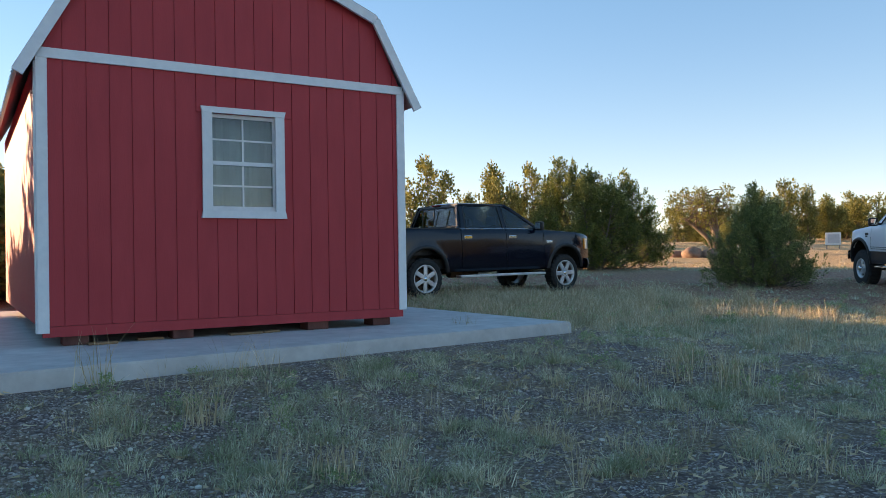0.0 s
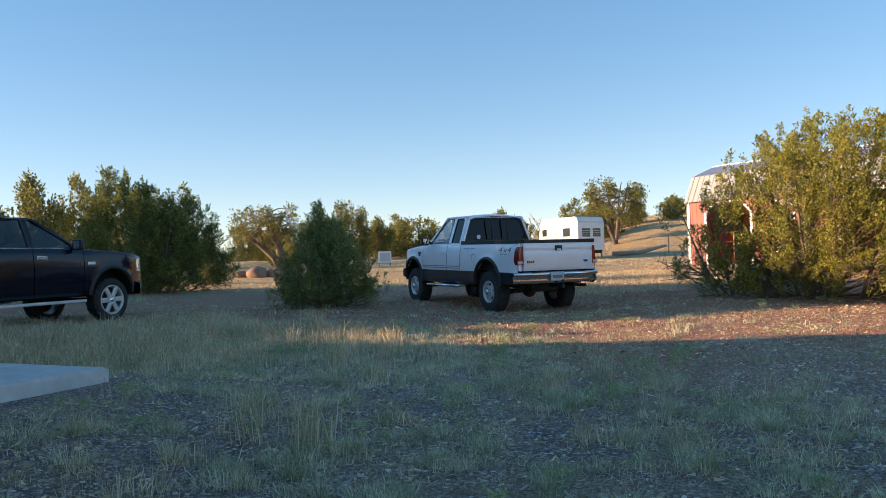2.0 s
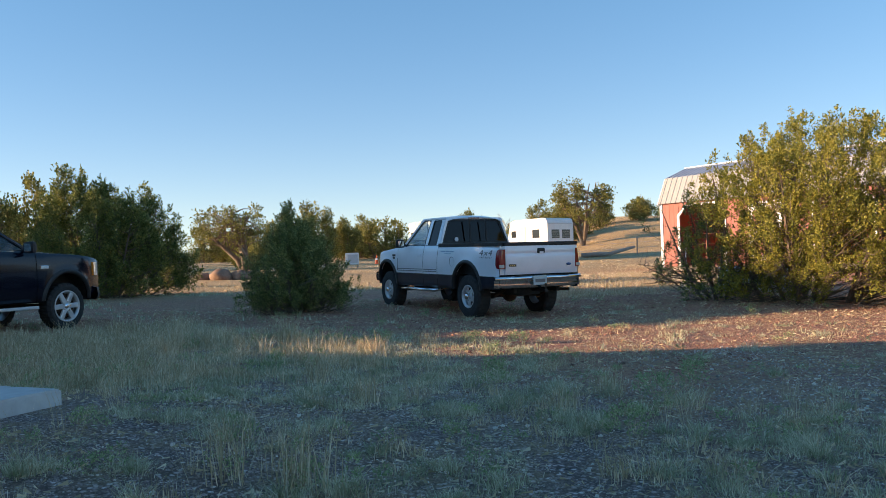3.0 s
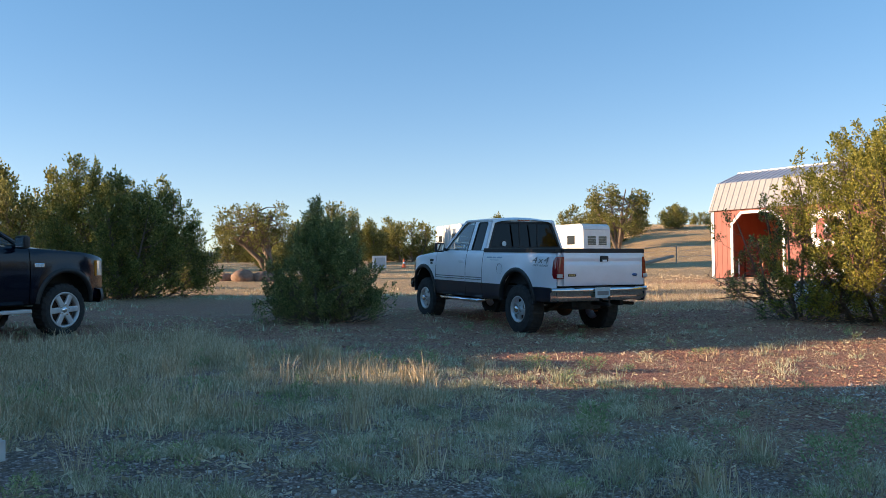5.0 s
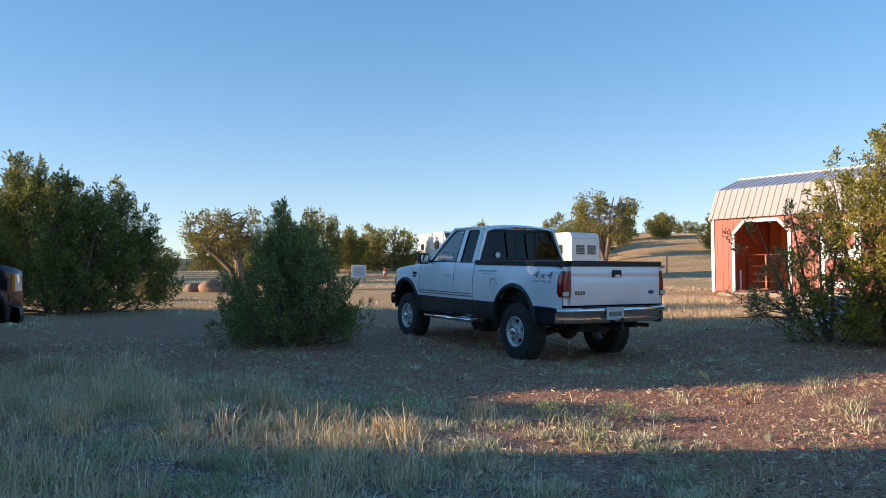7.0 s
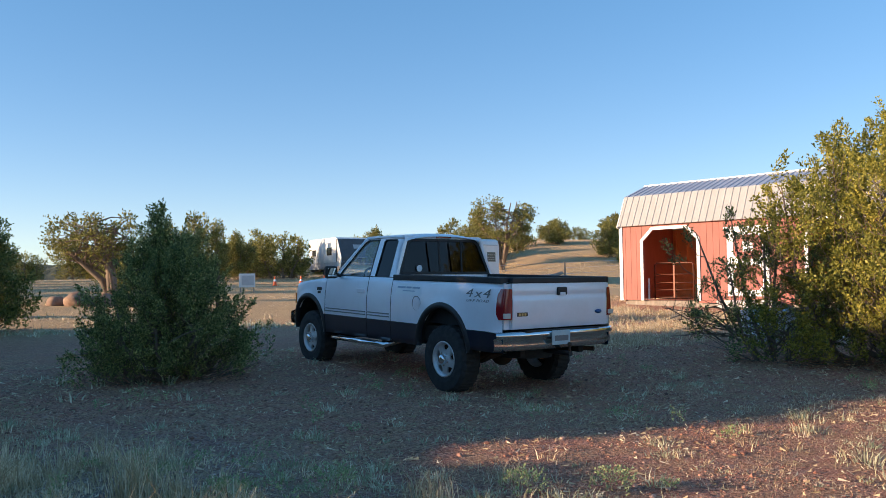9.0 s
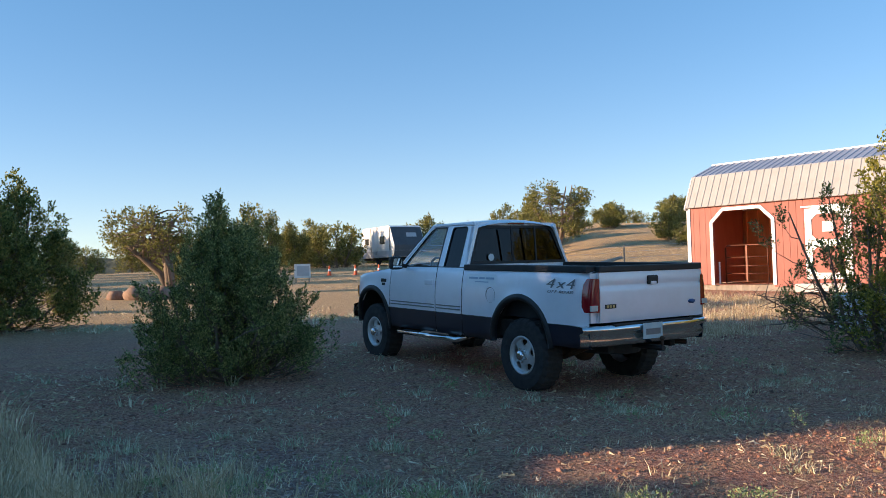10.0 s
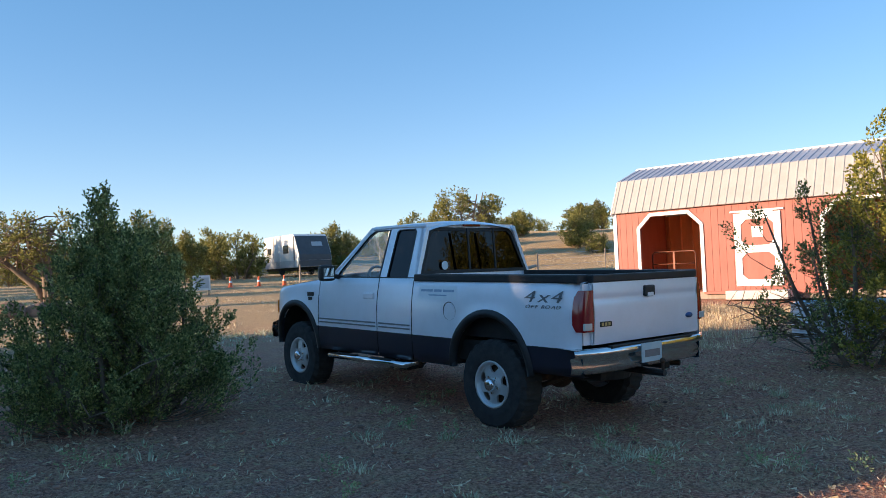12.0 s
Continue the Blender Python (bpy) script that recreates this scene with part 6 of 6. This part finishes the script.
# nearer bushes and trees, placed one by one
for x, y, k, s, h in ((-3.6, 50, 1, 1.5, 1.7), (0.8, 56, 0, 1.5, 1.8), (3.6, 59, 1, 1.5, 1.75), (8.5, 62, 2, 1.0, 0.9), (11.5, 66, 0, 1.0, 0.95), (-1.2, 55, 0, 1.1, 1.2), (6.2, 31.0, 2, 0.35, 0.35), (13.8, 47, 2, 0.75, 0.6),
                      (20.0, 58, 0, 1.1, 1.15), (22.5, 60, 1, 1.25, 1.3), (24.5, 61, 1, 1.05, 1.2), (26.5, 62, 0, 1.1, 1.05), (17.5, 60, 2, 1.1, 1.0), (29, 66, 2, 1.0, 1.0),
                      (38.5, 62, 0, 1.2, 1.2), (44, 54, 2, 1.0, 0.85), (48.5, 55, 1, 1.1, 0.75), (42.5, 52.5, 0, 1.0, 0.85), (52, 54, 2, 1.0, 0.8), (57, 52, 0, 1.0, 0.75), (62, 50, 2, 1.1, 0.8), (66, 47, 0, 1.1, 0.8), (71, 44, 1, 1.0, 0.75), (38, 52.5, 2, 1.0, 0.85)):
    plant("juniper_tree", FAR[k], x, y, "green juniper on the dry range in evening sun", rot=x * 1.7, scale=s, sz=h, group="junipers on the range")

# ---- grass, weeds and stones ----
GRASS = leafy("grey_green_grass", (0.36, 0.34, 0.22), (0.62, 0.58, 0.43), (0.9, 0.84, 0.7), 4.0, (0.55, 0.6, 0.44), (1.25, 1.2, 1.12), 0.3)
STRAW = leafy("dry_straw_grass", (0.44, 0.32, 0.19), (0.74, 0.6, 0.39), (0.94, 0.84, 0.66), 3.0, (0.7, 0.68, 0.6), (1.15, 1.1, 1.05), 0.25)
GREEN = leafy("fresh_green_weeds", (0.2, 0.26, 0.1), (0.4, 0.46, 0.22), (0.62, 0.66, 0.38), 4.0, (0.7, 0.75, 0.7), (1.15, 1.1, 1.0), 0.3)
gzv = np.vectorize(gz)


def blades(base, h, w, lean, rng, curl=0.5, fan=None):
    """Grass blades as two tapered pieces each. base: n x 3."""
    n = len(base)
    a = rng.random(n) * 2 * math.pi
    side = np.stack([np.cos(a), np.sin(a), 0 * a], 1) * w[:, None]
    b = rng.random(n) * 2 * math.pi if fan is None else fan
    out = np.stack([np.cos(b), np.sin(b), 0 * b], 1) * (lean * rng.random(n) * h)[:, None]
    up = np.array([0, 0, 1.0])
    m = base + out * 0.35 + up * (h * 0.58)[:, None]
    t = base + out + up * (h * (1 - 0.25 * curl * rng.random(n)))[:, None]
    q1 = np.stack([base - side, base + side, m + side * 0.7, m - side * 0.7], 1)
    q2 = np.stack([m - side * 0.7, m + side * 0.7, t + side * 0.12, t - side * 0.12], 1)
    return np.concatenate([q1, q2], 1).reshape(-1, 3)


def scatter(n, x0, x1, y0, y1, dens, rng):
    p = np.stack([rng.uniform(x0, x1, n), rng.uniform(y0, y1, n)], 1)
    keep = rng.random(n) < np.array([dens(x, y) for x, y in p])
    p = p[keep]
    L = np.array([SL @ Vector((x, y, 0)) for x, y in p])
    ok = ~((L[:, 0] > -3.4) & (L[:, 0] < c1.x) & (L[:, 1] > c2.y + 0.05) & (L[:, 1] < DEPTH + 0.6))
    return p[ok]


def tufts(p, per, h0, h1, spread, width, lean, rng):
    """Bunch grass: the blades of a tuft fan outwards from its middle."""
    n = len(p)
    hh = rng.uniform(h0, h1, n) * (0.6 + 0.8 * rng.random(n))
    off = rng.normal(0, 1, (n * per, 2)) * np.repeat(spread * (0.5 + rng.random(n)), per)[:, None]
    q = np.repeat(p, per, 0) + off
    h = np.repeat(hh, per) * (0.35 + 0.7 * rng.random(n * per))
    base = np.column_stack([q, gzv(q[:, 0], q[:, 1]) - 0.01])
    return blades(base, h, width * (0.6 + 0.8 * rng.random(n * per)), lean, rng, 0.5, np.arctan2(off[:, 1], off[:, 0]) + rng.normal(0, 0.7, n * per))


def sm(a, b, x):
    t = min(1.0, max(0.0, (x - a) / (b - a)))
    return t * t * (3 - 2 * t)


def drive(x, y):
    """How bare the ground is: 1 on the drive, 0 in the grass."""
    edge = 5.6 + 1.3 * noise.noise((y * 0.35, 3.0, 0)) - 0.6 * max(0, y - 10)
    d = sm(edge - 1.2, edge + 1.5, x) * (1 - sm(19, 26, y))
    return max(d, sm(14, 16, y) * (1 - sm(20, 24, y)) * sm(0, 4, x) * 0.8)


def patch(x, y, k, s):
    return noise.noise((x * s + k, y * s - k, k))


rng = np.random.default_rng(77)
clip = lambda v: min(1.0, max(0.0, v))
d_tuft = lambda x, y: (1 - 0.94 * drive(x, y)) * clip(0.47 + 1.4 * patch(x, y, 1.7, 0.5) + 2.6 * patch(x, y, 3.1, 1.9) + 0.15 * sm(6, 10, y))
d_straw = lambda x, y: (1 - 0.95 * drive(x, y)) * clip(-0.1 + 1.4 * patch(x, y, 5.2, 0.4) + 1.8 * patch(x, y, 2.9, 1.4) + 0.45 * sm(8, 11, y) * (1 - sm(4, 7, x)))
d_weed = lambda x, y: clip(0.04 + 0.9 * patch(x, y, 9.1, 0.5) + 0.5 * patch(x, y, 6.1, 1.8)) * (1 - 0.75 * drive(x, y))
v = [tufts(scatter(2300, -5, 10, 1.5, 9, d_tuft, rng), 110, 0.04, 0.13, 0.055, 0.0028, 1.25, rng),
     tufts(scatter(5200, -5, 10, 1.5, 9, d_tuft, rng), 28, 0.025, 0.075, 0.035, 0.0028, 1.4, rng),
     tufts(scatter(4200, -6, 12, 8.5, 16, d_tuft, rng), 60, 0.04, 0.12, 0.06, 0.0044, 1.2, rng),
     tufts(scatter(12000, -6, 12, 8.5, 16, d_tuft, rng), 12, 0.03, 0.09, 0.04, 0.006, 1.2, rng),
     tufts(scatter(5000, -8, 14, 16, 26, lambda x, y: clip(0.3 + 1.4 * patch(x, y, 3.3, 0.6)) * (1 - 0.9 * drive(x, y)), rng), 16, 0.05, 0.13, 0.06, 0.009, 1.1, rng)]
me = cloud_mesh("grass", np.concatenate(v), GRASS)
tagged(new("grass", me), "short silvery grey-green bunch grass over gravelly ground", "grass", kind="stuff")
v = [tufts(scatter(2600, -5, 10, 1.5, 9, d_straw, rng), 24, 0.05, 0.16, 0.035, 0.003, 1.0, rng),
     tufts(scatter(11000, -6, 12, 8.5, 16, d_straw, rng), 14, 0.04, 0.12, 0.06, 0.0045, 1.0, rng),
     # thin airy stands of tall stalks
     tufts(scatter(110, -3, 7, 3.5, 9, lambda x, y: 0.75 * (1 - drive(x, y)), rng), 22, 0.2, 0.4, 0.045, 0.0018, 0.95, rng),
     tufts(scatter(260, -3, 4.6, 9, 15, lambda x, y: 0.8 * (1 - drive(x, y)), rng), 20, 0.18, 0.36, 0.06, 0.0026, 0.9, rng),
     tufts(scatter(5200, -3.0, 4.8, 9.8, 15.2, lambda x, y: clip(0.45 + 1.5 * patch(x, y, 7.4, 0.9)) * (1 - drive(x, y)), rng), 20, 0.1, 0.27, 0.05, 0.0042, 0.8, rng),
     tufts(scatter(2600, -3.2, 3.6, 12.4, 16.6, lambda x, y: clip(0.6 + 1.3 * patch(x, y, 6.6, 0.8)), rng), 20, 0.1, 0.28, 0.055, 0.0046, 0.8, rng),
     # straw on the sunlit strip and the sunlit ground before the barn
     tufts(scatter(7000, 4.5, 18, 8.5, 13.5, lambda x, y: clip(0.3 + 1.6 * patch(x, y, 8.3, 0.9)), rng), 9, 0.02, 0.06, 0.09, 0.0022, 1.2, rng),
     tufts(scatter(5600, 10.5, 22, 16, 24, lambda x, y: sm(0.3, 1.6, x - 11.4 - 0.45 * (y - 17)) * clip(0.7 + patch(x, y, 4.1, 0.7)), rng), 12, 0.07, 0.2, 0.1, 0.005, 0.7, rng),
     tufts(scatter(34000, -8, 60, 25, 70, lambda x, y: clip(0.3 + 1.8 * patch(x, y, 2.2, 0.25)), rng), 6, 0.03, 0.1, 0.14, 0.016, 1.3, rng)]
me = cloud_mesh("dry_grass", np.concatenate(v), STRAW)
tagged(new("dry_grass", me), "pale dry straw-coloured grass in loose tufts", "dry grass", kind="stuff")


def weeds(p, per, h0, h1, spread, leaf, rng):
    """Low leafy weeds: each a dome of small leaves on short stems."""
    n = len(p)
    h = rng.uniform(h0, h1, n)
    u = rng.random((n, per)) ** 0.6
    a = rng.random((n, per)) * 6.283
    rr = spread * (0.5 + rng.random(n))[:, None] * np.sqrt(rng.random((n, per))) * (1.15 - 0.5 * u)
    x, y = p[:, 0, None] + rr * np.cos(a), p[:, 1, None] + rr * np.sin(a)
    z = gzv(p[:, 0], p[:, 1])[:, None] + u * h[:, None]
    q = np.stack([x, y, z], 2).reshape(-1, 3)
    d = np.stack([np.cos(a) * 0.6, np.sin(a) * 0.6, 0.75 + 0 * a], 2).reshape(-1, 3)
    return leaf_cloud(q, d / np.linalg.norm(d, axis=1, keepdims=True), leaf, rng, 3, leaf * 2.0, 0.24, 0.5)


v = [weeds(scatter(2000, -4, 12, 2, 10, d_weed, rng), 44, 0.04, 0.14, 0.07, 0.016, rng),
     weeds(scatter(3000, -4, 14, 10, 17, d_weed, rng), 30, 0.05, 0.16, 0.08, 0.022, rng)]
me = cloud_mesh("weeds", np.concatenate(v), GREEN)
tagged(new("weeds", me), "small fresh green weeds scattered on dirt", "weeds", kind="stuff")
# straw litter lying flat
p = scatter(90000, -4, 16, 2, 20, lambda x, y: 0.2 + 0.7 * max(0, patch(x, y, 4.4, 0.7) + 0.2), rng)
n = len(p)
a = rng.random(n) * 6.28
L = rng.uniform(0.02, 0.08, n)
dx, dy = np.cos(a) * L, np.sin(a) * L
wx, wy = -np.sin(a) * 0.002, np.cos(a) * 0.002
z = gzv(p[:, 0], p[:, 1]) + 0.012
q = np.stack([np.column_stack([p[:, 0] - wx, p[:, 1] - wy, z]), np.column_stack([p[:, 0] + wx, p[:, 1] + wy, z]),
              np.column_stack([p[:, 0] + wx + dx, p[:, 1] + wy + dy, z + rng.uniform(0, 0.03, n)]), np.column_stack([p[:, 0] - wx + dx, p[:, 1] - wy + dy, z + rng.uniform(0, 0.03, n)])], 1).reshape(-1, 3)
tagged(new("straw_litter", cloud_mesh("straw_litter", q, STRAW)), "loose straw litter lying flat on the dirt", "litter", kind="stuff")

# stones
STONE = leafy("pebbles", (0.28, 0.2, 0.18), (0.55, 0.44, 0.41), (0.92, 0.84, 0.8), soft=0.0)
ico = bmesh.new()
bmesh.ops.create_icosphere(ico, subdivisions=1, radius=1.0)
ico_v = np.array([v.co[:] for v in ico.verts])
ico_f = np.array([[v.index for v in q.verts] for q in ico.faces])
ico.free()
NV = len(ico_v)
p = np.concatenate([scatter(78000, -4, 9, 1.5, 9, lambda x, y: 0.2 + 1.1 * max(0, patch(x, y, 7.7, 0.45) + 0.15), rng), scatter(9000, 0, 14, 8, 18, lambda x, y: 0.5 * (1 - drive(x, y)), rng)])


def pebbles(name, p, r, mat, lift=0.25):
    """Rounded uneven stones of radius r at the places p."""
    n = len(p)
    vs = ico_v[None] * r[:, None, None] * rng.uniform(0.8, 1.15, (n, NV, 3)) * np.stack([rng.uniform(0.7, 1.3, n), rng.uniform(0.7, 1.0, n), rng.uniform(0.45, 0.8, n)], 1)[:, None]
    a = rng.random(n) * 6.28
    c_, s_ = np.cos(a)[:, None], np.sin(a)[:, None]
    vs = np.stack([vs[..., 0] * c_ - vs[..., 1] * s_, vs[..., 0] * s_ + vs[..., 1] * c_, vs[..., 2]], 2)
    vs += np.column_stack([p, gzv(p[:, 0], p[:, 1]) + r * lift])[:, None]
    fs = (ico_f[None] + NV * np.arange(n)[:, None, None]).reshape(-1, 3)
    me = bpy.data.meshes.new(name)
    me.from_pydata(vs.reshape(-1, 3).tolist(), [], fs.tolist())
    me.materials.append(mat)
    return me


tagged(new("gravel", pebbles("gravel", p, np.minimum(0.006 + 0.004 * rng.pareto(2.8, len(p)), 0.022), STONE)), "loose grey and pinkish gravel stones", "gravel", kind="stuff")

# clods and small stones of red earth on the drive
CLOD = leafy("red_earth_clods", (0.2, 0.08, 0.055), (0.42, 0.19, 0.13), (0.62, 0.38, 0.3), soft=0.0)
p = scatter(46000, 2, 15, 8, 19, lambda x, y: (0.15 + 0.85 * drive(x, y)) * clip(0.55 + patch(x, y, 5.5, 1.1)), rng)
tagged(new("clods", pebbles("clods", p, np.minimum(0.008 + 0.005 * rng.pareto(2.6, len(p)), 0.03), CLOD, 0.15)), "small reddish clods and stones on bare dirt", "clods", kind="stuff")

# single tall clumps that stand out
def clump(x, y, h, blades_n, mat, seed, label, spread=0.09, width=0.003, lean=0.6, name="grass_clump"):
    r = np.random.default_rng(seed)
    q = r.normal(0, spread, (blades_n, 2))
    base = np.column_stack([q, -0.01 + 0 * q[:, 0]])
    if mat is GREEN:
        v = weeds(np.zeros((1, 2)), blades_n * 3, h, h, spread * 1.3, 0.02, r) - np.array([0, 0, gz(0, 0)])
    else:
        v = blades(base, h * (0.4 + 0.6 * r.random(blades_n)), width * (0.6 + 0.8 * r.random(blades_n)), lean, r, 0.3)
    o = new(name, cloud_mesh(name, v, mat))
    o.location = (x, y, gz(x, y))
    return tagged(o, label, "grass clump", kind="stuff")


THIN, GOLDEN = "tall pale dry grass clump with thin stalks", "tall golden dry grass clump at the sunlit edge"
for i, (x, y, h, nb, mat, lab) in enumerate((
        (1.65, 6.7, 0.5, 75, STRAW, THIN), (1.97, 6.35, 0.52, 95, STRAW, THIN), (1.25, 6.35, 0.2, 60, STRAW, THIN),
        (3.18, 8.15, 0.36, 90, STRAW, THIN), (5.2, 7.45, 0.28, 70, STRAW, THIN), (4.38, 7.06, 0.32, 80, STRAW, THIN),
        (3.54, 5.58, 0.2, 60, STRAW, THIN), (2.69, 6.74, 0.18, 60, STRAW, THIN), (3.22, 9.3, 0.42, 100, STRAW, THIN),
        (2.75, 13.3, 0.5, 90, STRAW, "tall tan dry grass clump near the slab"), (2.53, 12.5, 0.4, 80, STRAW, "tall tan dry grass clump near the slab"), (2.25, 14.1, 0.3, 80, STRAW, "tall tan dry grass clump near the slab"),
        (-1.85, 5.1, 0.38, 80, STRAW, "thin dry grass clump on gravel"), (-0.83, 4.3, 0.27, 90, STRAW, "thin dry grass clump on gravel"), (-0.26, 9.04, 0.28, 60, STRAW, "dry grass clump beside the slab edge"),
        (-2.9, 5.7, 0.5, 30, STRAW, "thin reddish dry stalks beside the slab"),
        (4.09, 12.6, 0.5, 200, STRAW, GOLDEN), (4.3, 12.5, 0.28, 140, STRAW, GOLDEN), (5.65, 11.5, 0.25, 150, STRAW, "golden dry grass clump in a strip of sun"),
        (6.35, 11.5, 0.18, 90, STRAW, "golden dry grass clump in a strip of sun"),
        (6.75, 10.9, 0.14, 60, GREEN, "bright green weed clump in a strip of sun"),
        (5.2, 12.0, 0.16, 60, GREEN, "yellow-green weed clump in a strip of sun"),
        (6.2, 11.2, 0.14, 60, GREEN, "yellow-green weed clump in a strip of sun"),
        (4.6, 12.2, 0.14, 50, GREEN, "yellow-green weed clump in a strip of sun"),
        (4.5, 8.2, 0.26, 90, GREEN, "leafy green weed clump on dirt"),
        (5.2, 6.9, 0.24, 90, GREEN, "leafy green weed clump on dirt"),
        (4.2, 6.2, 0.2, 70, GREEN, "leafy green weed clump on dirt"),
        (6.0, 7.2, 0.24, 90, GREEN, "leafy green weed clump on dirt"))):
    clump(x, y, h, nb, mat, 200 + i, lab, 0.11 if mat is GREEN else 0.08, 0.007 if mat is GREEN else 0.003, 0.9 if mat is GREEN else 0.65)
